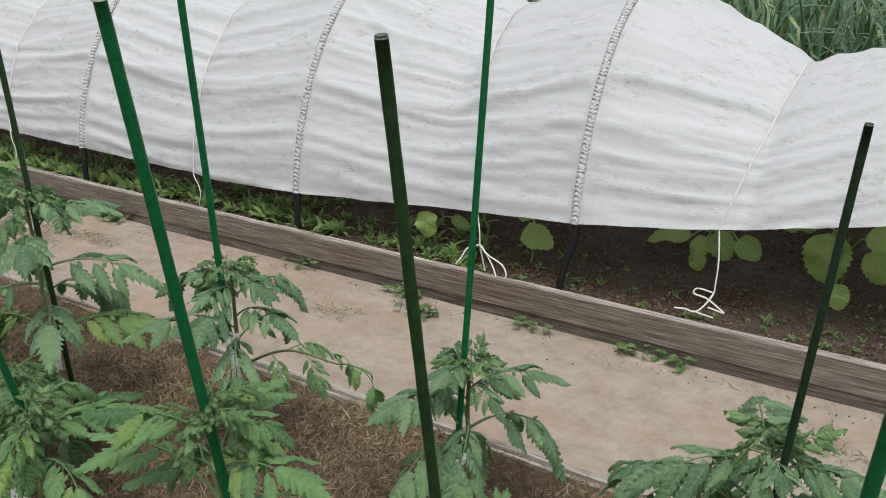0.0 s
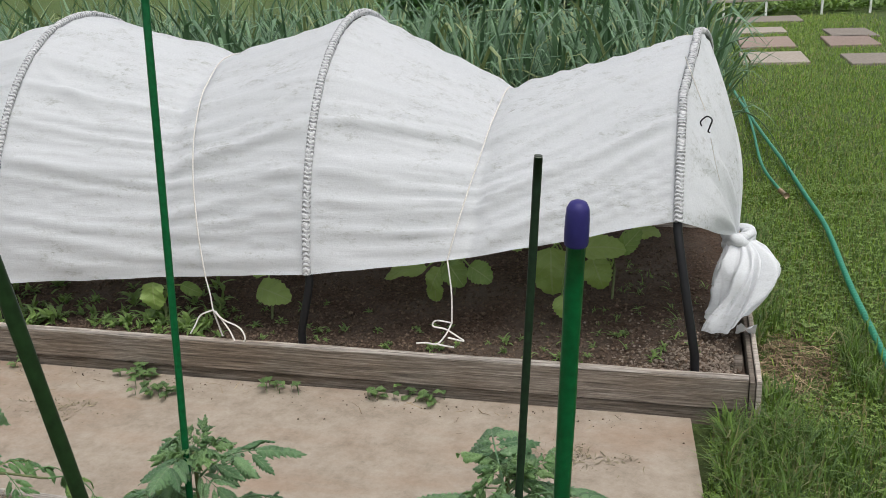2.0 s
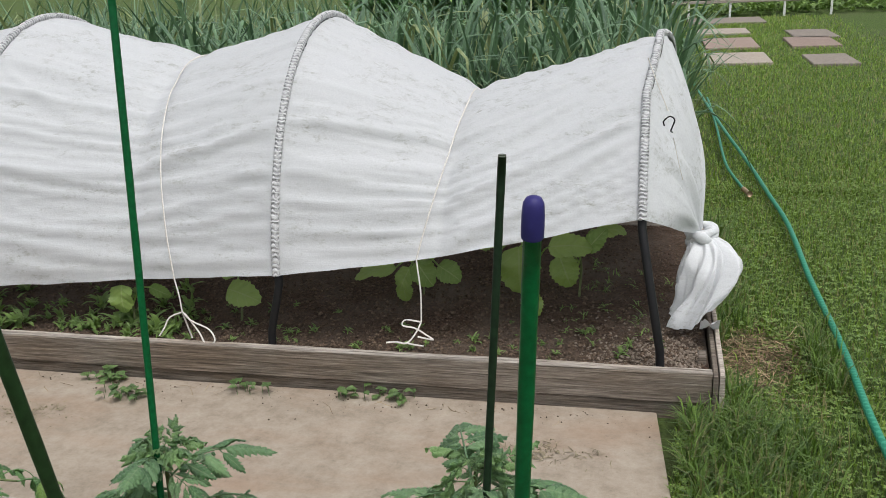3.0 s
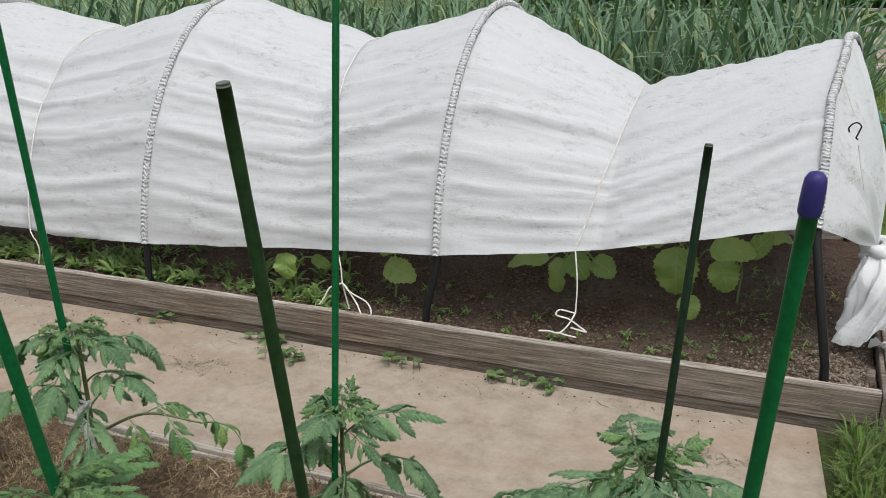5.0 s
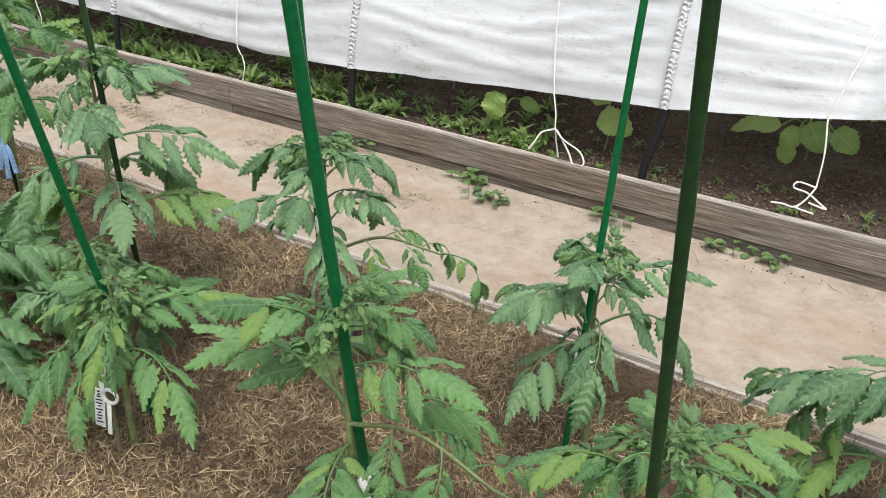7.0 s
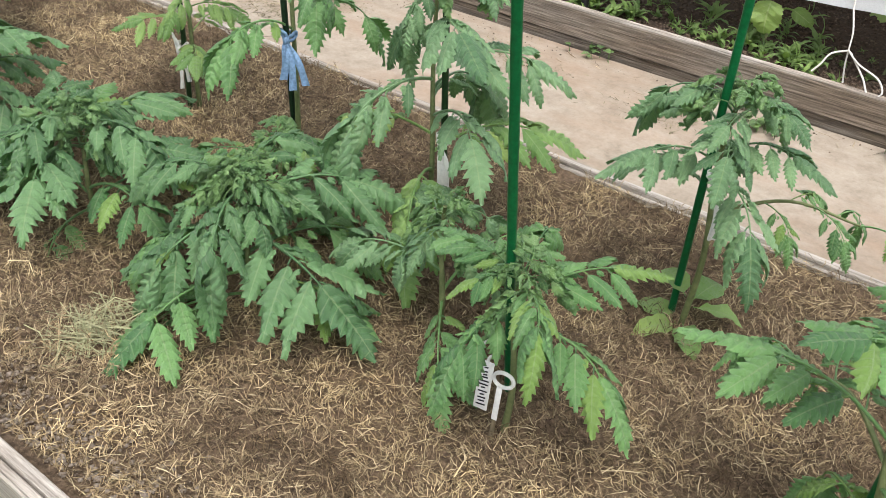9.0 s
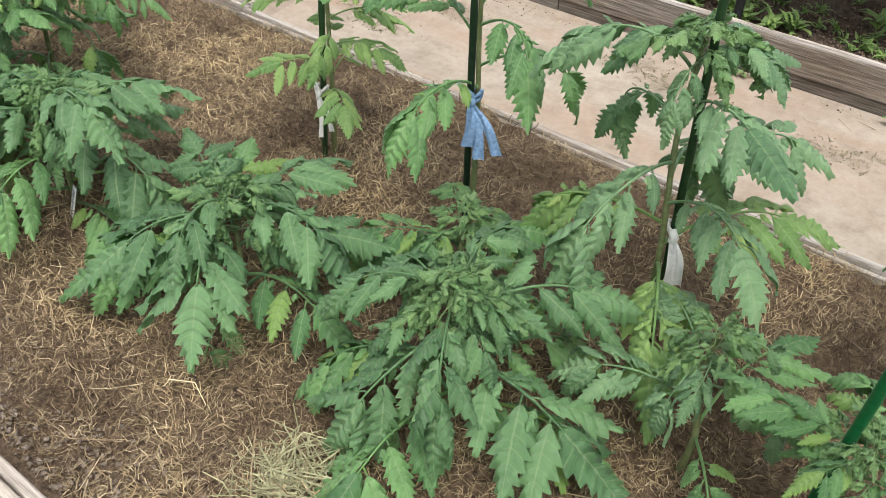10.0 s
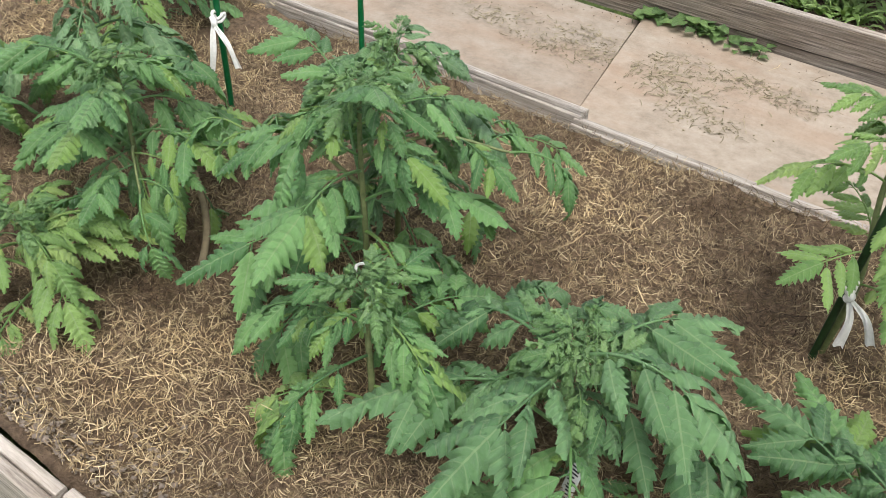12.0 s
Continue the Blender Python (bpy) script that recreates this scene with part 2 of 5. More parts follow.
# Darker copy for the bushes: the shade on their foliage is in the colour.
TOMATO_SHADED = leafy("shaded_tomato_leaf", (0.028, 0.112, 0.028), (0.172, 0.338, 0.128), None, rough=0.29, veins=7, slant=0.0)
TOMATO_TIP = leafy("young_tomato_leaf", (0.048, 0.155, 0.04), (0.255, 0.425, 0.145), None, rough=0.32, veins=7, slant=0.0)
BROAD = leafy("broad_leaf", (0.20, 0.34, 0.07), (0.40, 0.54, 0.14), None, (0.46, 0.54, 0.24), 0.45, 0.35, 5, 3.0)
LEEK = leafy("leek_blade", (0.028, 0.095, 0.042), (0.215, 0.37, 0.190), (0.30, 0.36, 0.15), (0.15, 0.22, 0.13), 0.45, 0.15, 0)
GRASS = leafy("grass_blade", (0.035, 0.120, 0.010), (0.38, 0.55, 0.07), (0.42, 0.38, 0.17), (0.15, 0.22, 0.06), 0.5, 0.3, 0)
TALL_GRASS = leafy("long_grass_blade", (0.022, 0.085, 0.008), (0.25, 0.41, 0.06), (0.30, 0.30, 0.12), (0.15, 0.22, 0.06), 0.45, 0.25, 0)
PATH_WEED = leafy("creeping_weed_leaf", (0.055, 0.12, 0.03), (0.17, 0.29, 0.08), None, (0.2, 0.28, 0.1), 0.5, 0.25, 5)
WEED = leafy("weed_leaf", (0.11, 0.21, 0.04), (0.28, 0.42, 0.10), None, (0.2, 0.28, 0.1), 0.55, 0.3, 5)
CLOVER = leafy("clover_leaf", (0.10, 0.23, 0.025), (0.38, 0.54, 0.11), None, (0.25, 0.3, 0.15), 0.5, 0.3, 4)
HAY, nt_, b_ = nodes_of("dry_hay", 0.75)
g_ = nt_.nodes.new("ShaderNodeNewGeometry")
hay_ = ramp(nt_, g_.outputs["Random Per Island"], [(0.0, (0.065, 0.042, 0.024)), (0.35, (0.235, 0.176, 0.104)), (0.75, (0.40, 0.318, 0.195)), (1.0, (0.58, 0.50, 0.33))])
patch_ = ramp(nt_, noise_of(nt_, 3.0, 8, 0.8), [(0.40, (0.34, 0.29, 0.25)), (0.5, (0.95, 0.91, 0.87)), (0.62, (1.45, 1.38, 1.22))])
nt_.links.new(mixed(nt_, hay_, patch_, 1.0, "MULTIPLY"), b_.inputs["Base Color"])
HOSE, nt_, b_ = nodes_of("green_braided_hose", 0.4)
uv_ = nt_.nodes.new("ShaderNodeUVMap")
sx_ = nt_.nodes.new("ShaderNodeSeparateXYZ")
nt_.links.new(uv_.outputs["UV"], sx_.inputs["Vector"])
br_ = calc(nt_, "MAXIMUM", calc(nt_, "SINE", calc(nt_, "MULTIPLY", calc(nt_, "ADD", calc(nt_, "MULTIPLY", sx_.outputs[0], 260), sx_.outputs[1]), 6.283)), calc(nt_, "SINE", calc(nt_, "MULTIPLY", calc(nt_, "SUBTRACT", calc(nt_, "MULTIPLY", sx_.outputs[0], 260), sx_.outputs[1]), 6.283)))
nt_.links.new(ramp(nt_, br_, [(0.55, (0.015, 0.22, 0.13)), (0.95, (0.07, 0.34, 0.22))]), b_.inputs["Base Color"])
SLEEVE, nt_, b_ = nodes_of("ruched_sleeve", 0.9)
uv_ = nt_.nodes.new("ShaderNodeUVMap")
sx_ = nt_.nodes.new("ShaderNodeSeparateXYZ")
nt_.links.new(uv_.outputs["UV"], sx_.inputs["Vector"])
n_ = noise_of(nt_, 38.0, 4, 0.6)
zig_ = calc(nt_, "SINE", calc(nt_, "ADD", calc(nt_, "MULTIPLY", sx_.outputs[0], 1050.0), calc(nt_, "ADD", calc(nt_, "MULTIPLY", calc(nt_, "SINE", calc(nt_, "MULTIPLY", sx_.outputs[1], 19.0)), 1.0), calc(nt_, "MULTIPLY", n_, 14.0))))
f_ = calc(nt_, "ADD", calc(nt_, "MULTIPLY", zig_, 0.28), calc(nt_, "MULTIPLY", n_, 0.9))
# Shade between the gathers is painted in: the low folds get darker grey.
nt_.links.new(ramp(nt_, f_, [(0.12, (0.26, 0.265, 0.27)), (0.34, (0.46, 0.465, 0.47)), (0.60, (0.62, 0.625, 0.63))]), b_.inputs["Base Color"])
bump(nt_, b_, f_, 0.8, 0.007)


# ---- mesh helpers ----
class Shape:
    """Vertices, faces and UVs gathered for one mesh."""

    def __init__(self):
        self.v, self.f, self.uv = [], [], []

    def add(self, verts, faces, uvs=None):
        o = len(self.v)
        self.v.extend(tuple(p) for p in verts)
        self.f.extend(tuple(i + o for i in f) for f in faces)
        self.uv.extend(uvs if uvs else [(0.5, 0.5)] * len(verts))
        return self

    def grid(self, rows, uvs=None, closed=False):
        n, m = len(rows), len(rows[0])
        verts = [p for r in rows for p in r]
        last = m if closed else m - 1
        faces = [(i * m + j, i * m + (j + 1) % m, (i + 1) * m + (j + 1) % m, (i + 1) * m + j) for i in range(n - 1) for j in range(last)]
        return self.add(verts, faces, uvs or [(i / (n - 1), j / max(1, m - 1)) for i in range(n) for j in range(m)])

    def mesh(self, name, material, smooth=True):
        me = bpy.data.meshes.new(name)
        me.from_pydata([tuple(p) for p in self.v], [], self.f)
        layer = me.uv_layers.new(name="UVMap")
        loops = np.empty(len(me.loops), dtype=np.int32)
        me.loops.foreach_get("vertex_index", loops)
        layer.data.foreach_set("uv", np.array(self.uv, dtype=np.float32)[loops].ravel())
        if smooth:
            me.polygons.foreach_set("use_smooth", [True] * len(me.polygons))
        me.materials.append(material)
        me.update()
        return me


def part(name, shape, material, parent=None, label="", m=None, smooth=True):
    """One mesh object under a thing; shape may be a ready mesh."""
    me = shape.mesh(name, material, smooth) if isinstance(shape, Shape) else shape
    ob = new(name, me)
    if parent:
        ob.parent = parent
    if m is not None:
        ob.matrix_basis = m
    return tagged(ob, label)


def thing(name, label, category, group="", kind="", m=None):
    ob = new(name)
    if m is not None:
        ob.matrix_basis = m
    return tagged(ob, label, category, group, kind)


def box(sx, sy, sz, r=0.004, c=(0, 0, 0)):
    """A block with chamfered edges."""
    bm = bmesh.new()
    bmesh.ops.create_cube(bm, size=1)
    bmesh.ops.scale(bm, vec=(sx, sy, sz), verts=bm.verts)
    bmesh.ops.bevel(bm, geom=bm.edges[:], offset=min(r, 0.3 * min(sx, sy, sz)), segments=1, affect="EDGES", profile=0.5)
    bmesh.ops.translate(bm, vec=c, verts=bm.verts)
    s = Shape()
    bm.verts.index_update()
    s.add([v.co[:] for v in bm.verts], [[v.index for v in f.verts] for f in bm.faces])
    bm.free()
    return s


def smooth_line(points, n):
    """Catmull-Rom through the points."""
    p = [Vector(q) for q in points]
    p = [2 * p[0] - p[1]] + p + [2 * p[-1] - p[-2]]
    out = []
    for i in range(1, len(p) - 2):
        for k in range(n):
            t = k / n
            a, b, c, d = p[i - 1], p[i], p[i + 1], p[i + 2]
            out.append(0.5 * ((2 * b) + (c - a) * t + (2 * a - 5 * b + 4 * c - d) * t * t + (3 * b - a - 3 * c + d) * t ** 3))
    return out + [p[-2]]


def tube(points, radius, sides=8, s=None, caps=True):
    """A tube along the points; radius is a number or a function of 0..1."""
    s = s or Shape()
    pts = [Vector(p) for p in points]
    n = len(pts)
    ref = Vector((0.31, 0.17, 0.93)) if abs((pts[-1] - pts[0]).normalized().z) < 0.8 else Vector((1, 0.2, 0))
    rows = []
    for i, p in enumerate(pts):
        d = (pts[min(i + 1, n - 1)] - pts[max(i - 1, 0)]).normalized()
        a = d.cross(ref).normalized()
        b = d.cross(a)
        r = radius(i / (n - 1)) if callable(radius) else radius
        rows.append([p + r * (math.cos(2 * math.pi * k / sides) * a + math.sin(2 * math.pi * k / sides) * b) for k in range(sides)])
    o = len(s.v)
    s.grid(rows, None, True)
    if caps:
        s.f.append(tuple(o + k for k in range(sides)))
        s.f.append(tuple(o + (n - 1) * sides + k for k in reversed(range(sides))))
    return s


def wob(x, y=0.0, z=0.0):
    return noise.noise(Vector((x, y, z)))


rng = random.Random(7)

# ---- plan ----
BOARD_H = 0.165
EDGE_Y, EDGE_Z = -1.03, 0.13
NEAR_Y, NEAR_Z = -2.765, 0.225
WEST = -9.5


def mulch_z(x, y):
    z = np.interp(-y, [1.0, 1.25, 1.7, 2.3, 2.62, 2.8], [0.108, 0.095, 0.078, 0.085, 0.15, 0.19])
    return float(z) + 0.022 * wob(x * 2.3, y * 2.3) + 0.020 * wob(x * 6, y * 6, 3) + 0.014 * wob(x * 15, y * 15, 5) + 0.010 * wob(x * 34, y * 34, 7) + 0.035 * max(0, wob(x * 0.9 + 5, y * 1.3, 9))


def soil_z(x, y):
    return 0.13 + 0.018 * wob(x * 2.1, y * 2.1, 4) + 0.010 * wob(x * 8, y * 8, 1) - 0.02 * max(0, 1 - abs(y - 0.35) / 0.3) + 0.008 * wob(x * 23, y * 23, 2) + 0.005 * wob(x * 52, y * 52, 6)


# ground: one sheet to the horizon
def ground_z(x, y):
    return -0.03 + 0.012 * wob(x * 1.3, y * 1.3, 8)


xs = [-400, -60, -20, -12] + [WEST + i * 0.25 for i in range(0, 62)] + [9, 14, 30, 100, 400]
ys = [-400, -60, -12] + [-6 + i * 0.25 for i in range(0, 96)] + [22, 40, 100, 400]
g = Shape().grid([[(x, y, ground_z(x, y) if -10 < x < 7 and -6 < y < 18 else -0.03) for x in xs] for y in ys])
tagged(part("ground", g, LAWN), "short green lawn with clover and worn patches", "lawn", kind="structure")

# concrete path in two pours, meeting in a slanting joint
path = thing("pavement", "tan worn concrete garden path between two beds", "path", kind="structure")


def slab(x0l, x0r, x1l, x1r, y0, y1, top):
    """A poured slab whose ends are skewed: x at its near and far edge, for both ends."""
    s, n, k = Shape(), 40, 14
    rows = []
    for j in range(k + 1):
        t = j / k
        y = y0 + (y1 - y0) * t
        a, b = x0l + (x1l - x0l) * t, x0r + (x1r - x0r) * t
        rows.append([(a + (b - a) * i / n, y, top + 0.004 * wob((a + (b - a) * i / n) * 1.7, y * 1.7, 5)) for i in range(n + 1)])
    s.grid(rows)
    c = [rows[0][0], rows[0][-1], rows[-1][-1], rows[-1][0]]
    s.add(c + [(x, y, -0.09) for x, y, _ in c], [(1, 0, 4, 5), (2, 1, 5, 6), (3, 2, 6, 7), (0, 3, 7, 4)])
    return s


part("slab", slab(-4.69, -0.10, -4.875, -0.19, EDGE_Y + 0.012, -0.005, 0.0), CONCRETE, path)
part("slab", slab(WEST, -4.70, WEST, -4.885, EDGE_Y + 0.012, -0.03, -0.022), CONCRETE, path, "lower slab strewn with leaf litter")


# boards
def board(name, parent, p, q, z0, z1, thick, mat=WOOD, label=""):
    """A plank on edge from p to q (plan), its face on the line, its thickness to the left of the way."""
    d = Vector((q[0] - p[0], q[1] - p[1], 0))
    n = max(8, int(d.length / 0.12))
    side = Vector((-d.y, d.x, 0)).normalized()
    prof = [(0, z0), (0, z1 - 0.003), (0.003, z1), (thick - 0.003, z1), (thick, z1 - 0.003), (thick, z0)]
    rows, o = [], Vector((p[0], p[1], 0))
    for i in range(n + 1):
        w = 0.004 * wob(i * 0.35 + p[0], z0 * 9, z1 * 5)
        rows.append([o + d * (i / n) + side * (t + w) + Vector((0, 0, z + (0.003 * wob(i * 0.6, p[1] * 3, 2) if z > z0 else 0))) for t, z in prof])
    s = Shape().grid(rows)
    s.f.append(tuple(range(5, -1, -1)))
    s.f.append(tuple(n * 6 + k for k in range(6)))
    return part(name, s, mat, parent, label, smooth=False)


bed = thing("raised_bed", "weathered grey wooden frame of the covered garden bed", "raised bed", kind="structure")
for a, b in ((-3.9, 0.0), (-7.2, -3.904), (WEST, -7.204)):
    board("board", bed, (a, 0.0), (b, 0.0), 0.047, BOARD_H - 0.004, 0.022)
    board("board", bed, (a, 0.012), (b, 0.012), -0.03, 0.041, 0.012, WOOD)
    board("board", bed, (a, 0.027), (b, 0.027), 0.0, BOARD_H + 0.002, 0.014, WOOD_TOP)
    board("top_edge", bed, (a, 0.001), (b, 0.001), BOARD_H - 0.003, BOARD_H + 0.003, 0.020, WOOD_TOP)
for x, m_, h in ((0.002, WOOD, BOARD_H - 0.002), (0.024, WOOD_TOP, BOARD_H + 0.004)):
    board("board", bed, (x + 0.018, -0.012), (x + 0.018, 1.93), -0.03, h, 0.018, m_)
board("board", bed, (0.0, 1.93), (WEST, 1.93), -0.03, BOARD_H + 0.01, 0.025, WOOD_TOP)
part("peg", box(0.03, 0.035, 0.2, 0.004, (-0.03, 0.16, 0.08)), WOOD, bed)

tbed = thing("raised_bed", "low weathered boards edging the tomato bed", "raised bed", kind="structure")
for a, b, z in ((-4.62, 0.5, EDGE_Z), (WEST, -4.60, EDGE_Z + 0.02)):
    dy = 0.0 if a > -5 else 0.022
    board("board", tbed, (b, EDGE_Y + dy), (a, EDGE_Y + dy), -0.05, z - 0.006, 0.016, WOOD_TOP)
    board("board", tbed, (b, EDGE_Y - 0.020 + dy), (a, EDGE_Y - 0.020 + dy), -0.05, z, 0.014, WOOD_TOP)
    board("board", tbed, (b, EDGE_Y - 0.037 + dy), (a, EDGE_Y - 0.037 + dy), -0.05, z - 0.012, 0.013, WOOD_TOP)
board("board", tbed, (-2.0, NEAR_Y), (0.6, NEAR_Y), -0.05, NEAR_Z, 0.02, WOOD_TOP)
for a, b, e in ((-9.5, -4.64, 0.008), (-4.63, -1.9, 0.0), (-1.89, 0.6, 0.004)):
    board("board", tbed, (b, NEAR_Y - e), (a, NEAR_Y - e), -0.05, NEAR_Z, 0.022, WOOD_TOP)
    board("board", tbed, (b, NEAR_Y - 0.025 - e), (a, NEAR_Y - 0.025 - e), -0.05, NEAR_Z - 0.008, 0.022, WOOD_TOP)

# soil and mulch surfaces
s = Shape().grid([[(-0.005 - 6.6 * i / 440, 0.03 + 1.9 * j / 110, soil_z(-0.005 - 6.6 * i / 440, 0.03 + 1.9 * j / 110)) for i in range(441)] for j in range(111)])
s.grid([[(-6.6 - 2.9 * i / 40, 0.03 + 1.9 * j / 30, soil_z(-6.6 - 2.9 * i / 40, 0.03 + 1.9 * j / 30)) for i in range(41)] for j in range(31)])
tagged(part("soil", s, SOIL), "dark crumbly garden soil in the covered bed", "soil", kind="structure")
s = Shape().grid([[(0.5 - 10.0 * i / 620, EDGE_Y - 0.045 - 1.685 * j / 110, mulch_z(0.5 - 10.0 * i / 620, EDGE_Y - 0.045 - 1.685 * j / 110)) for i in range(621)] for j in range(111)])
tagged(part("mulch", s, MULCH), "brown soil under dry grass mulch in the tomato bed", "mulch", kind="structure")

# ---- the covered bed: hoops, fleece, cords ----
HOOPS = [(-0.174, 0.90, 1.115), (-1.735, 0.92, 1.245), (-3.175, 0.92, 1.285), (-4.845, 0.92, 1.25), (-6.55, 0.92, 1.25), (-8.2, 0.92, 1.25), (-9.4, 0.92, 1.2)]
TIES = [(-1.04, 0.92), (-2.395, 1.10), (-4.0, 1.13), (-5.75, 1.11), (-7.4, 1.11), (-8.9, 1.1)]
HEM_X = [-9.5, -6.5, -4.845, -3.76, -3.177, -2.44, -1.735, -1.366, -1.035, -0.635, -0.2]
HEM_Z = [0.34, 0.34, 0.345, 0.305, 0.336, 0.378, 0.440, 0.472, 0.508, 0.582, 0.668]
ZB, YC = 0.14, 1.0
crest = sorted([(x, b) for x, a, b in HOOPS] + TIES)
CX, CB = [c[0] for c in crest], [c[1] for c in crest]
AX = sorted([(x, a) for x, a, b in HOOPS] + [(x, 0.88) for x, b in TIES])


def arch(x, th, d=0.0):
    """A place on the cover: th runs from the front foot (0) over the top to the back foot (pi); d is out of the surface."""
    b = float(np.interp(x, CX, CB))
    a = float(np.interp(x, [q[0] for q in AX], [q[1] for q in AX]))
    lean = -0.085 * min(1.0, math.sin(th) / 0.45) * max(0.0, 1 - abs(x + 0.174) / 0.85) - 0.03 * math.sin(th) * max(0.0, 1 - abs(x + 1.735) / 0.6)
    s_ = math.sin(th)
    lean += 0.062 * min(1.0, s_ / 0.2) * max(0.0, 1 - abs(x + 1.735) / 0.8) + 0.045 * max(0.0, (s_ - 0.84) / 0.16) * max(0.0, 1 - abs(x + 0.174) / 0.85)
    lean += 0.10 * min(1.0, max(0.0, -math.cos(th)) / 0.5) * max(0.0, 1 - abs(x + 0.174) / 0.6)
    return Vector((x + lean, YC - (a + d) * math.cos(th), ZB + (b + d) * math.sin(th)))


@functools.lru_cache(maxsize=None)
def hem_angle(x):
    b = float(np.interp(x, CX, CB))
    z = float(np.interp(x, HEM_X, HEM_Z)) + 0.006 * wob(x * 6, 1)
    return math.asin(min(0.9, (z - ZB) / b))


def crease(a, b, sharp):
    """A ridge along the line where the noise passes nought."""
    return max(0.0, 1 - abs(wob(a, b, 0.5)) * sharp)


PULLS = [(-0.2, 1.38, -1.65, 0.82, 0.016), (-0.2, 1.22, -1.70, 0.62, 0.020), (-0.2, 1.05, -1.45, 0.50, 0.012), (-0.2, 1.30, -1.00, 0.98, 0.010), (-0.2, 0.85, -1.30, 0.42, 0.010), (-1.04, 1.50, -1.70, 1.15, 0.010), (-1.77, 1.40, -2.38, 1.25, 0.010), (-1.77, 0.95, -2.6, 0.62, 0.011), (-3.2, 1.1, -2.45, 0.85, 0.010), (-1.77, 0.62, -3.1, 0.40, 0.010), (-3.2, 0.9, -4.7, 0.60, 0.011)]


def pulls(x, th):
    """Long creases drawn taut from the hoops across a bay."""
    d = 0.0
    for xa, ta, xb, tb, amp in PULLS:
        k = (x - xa) / (xb - xa)
        if 0 < k < 1:
            off = th - (ta + (tb - ta) * k - 0.07 * math.sin(math.pi * k))
            d += amp * math.sin(math.pi * k) ** 0.5 * math.exp(-(off / (0.022 + 0.020 * k)) ** 2)
    return d


def folds(x, th):
    h = min(abs(x - q[0]) for q in HOOPS)
    t = min(abs(x - q[0]) for q in TIES)
    near = 1 - math.exp(-h / 0.05)
    swag = 0.045 * math.sin(math.pi * 0.5 * min(1.0, h / 0.75)) ** 1.2
    p = th + swag * (0.4 + 0.6 * math.cos(th)) - 0.9 * hem_angle(x) * max(0.0, math.cos(0.8 * th))
    if x > -1.735:
        p -= 0.20 * (x + 1.735) * math.sin(min(1.5, th))
    d = 0.012 * wob(x * 0.7, p * 4.0, 1)
    d += 0.016 * crease(x * 0.28 + 9, p * 5.2, 6.0) ** 1.6
    d += 0.016 * crease(x * 0.40 + 3, p * 9.0, 6.5) ** 1.3
    d += (0.012 * crease(x * 0.5 + 1, p * 19.0, 5.5) ** 1.4 + 0.006 * crease(x * 0.8 + 6, p * 34.0, 5.0) ** 1.4) * (0.45 + 0.55 * max(0.0, math.cos(th * 1.4)))
    d = (d + pulls(x, th)) * near
    d += 0.008 * wob(x * 4, th * 34, 5) * math.exp(-h / 0.13) * min(1.0, h / 0.03)
    d -= 0.016 * math.exp(-t * t / 0.006)
    d += 0.007 * wob(x * 14, th * 3, 7) * math.exp(-t / 0.12)
    d -= 0.025 * min(1, h / 0.4) * math.sin(th) ** 2
    return d


cover = thing("tunnel_cover", "white garden fleece cover stretched over hoops and knotted at its end", "plant cover")
rows, NX, NT = [], 560, 170
for i in range(NX + 1):
    x = -0.174 + (-9.35 + 0.174) * (i / NX) ** 1.12
    t0 = hem_angle(x)
    t1 = math.pi - 0.2
    rows.append([arch(x, t0 + (t1 - t0) * j / NT, folds(x, t0 + (t1 - t0) * j / NT)) for j in range(NT + 1)])
part("cover_sheet", Shape().grid(rows), FLEECE, cover)
KNOT = Vector((-0.028, 0.62, 0.495))
rows, t0 = [], hem_angle(-0.18)
for j in range(91):
    th = t0 + (math.pi - 0.35 - t0) * j / 90
    p = arch(-0.174, th, 0.012)
    row = []
    for i in range(31):
        r = i / 30
        q = p.lerp(KNOT, r)
        q.x += 0.10 * math.sin(math.pi * r) * max(0.15, math.sin(th)) * 0.6
        amp = 0.022 * math.sin(math.pi * min(1, r * 1.1)) + 0.006
        q.x += amp * (wob(th * 7, r * 1.5, 2) + 0.6 * wob(th * 18, r * 2, 4)) * (1 if r < 0.97 else 0.3)
        q.z -= 0.05 * math.sin(math.pi * r) * max(0, 1 - th) ** 2
        row.append(q)
    rows.append(row)
part("cover_end", Shape().grid(rows), FLEECE_END, cover, "gathered end of the fleece")
rows = []
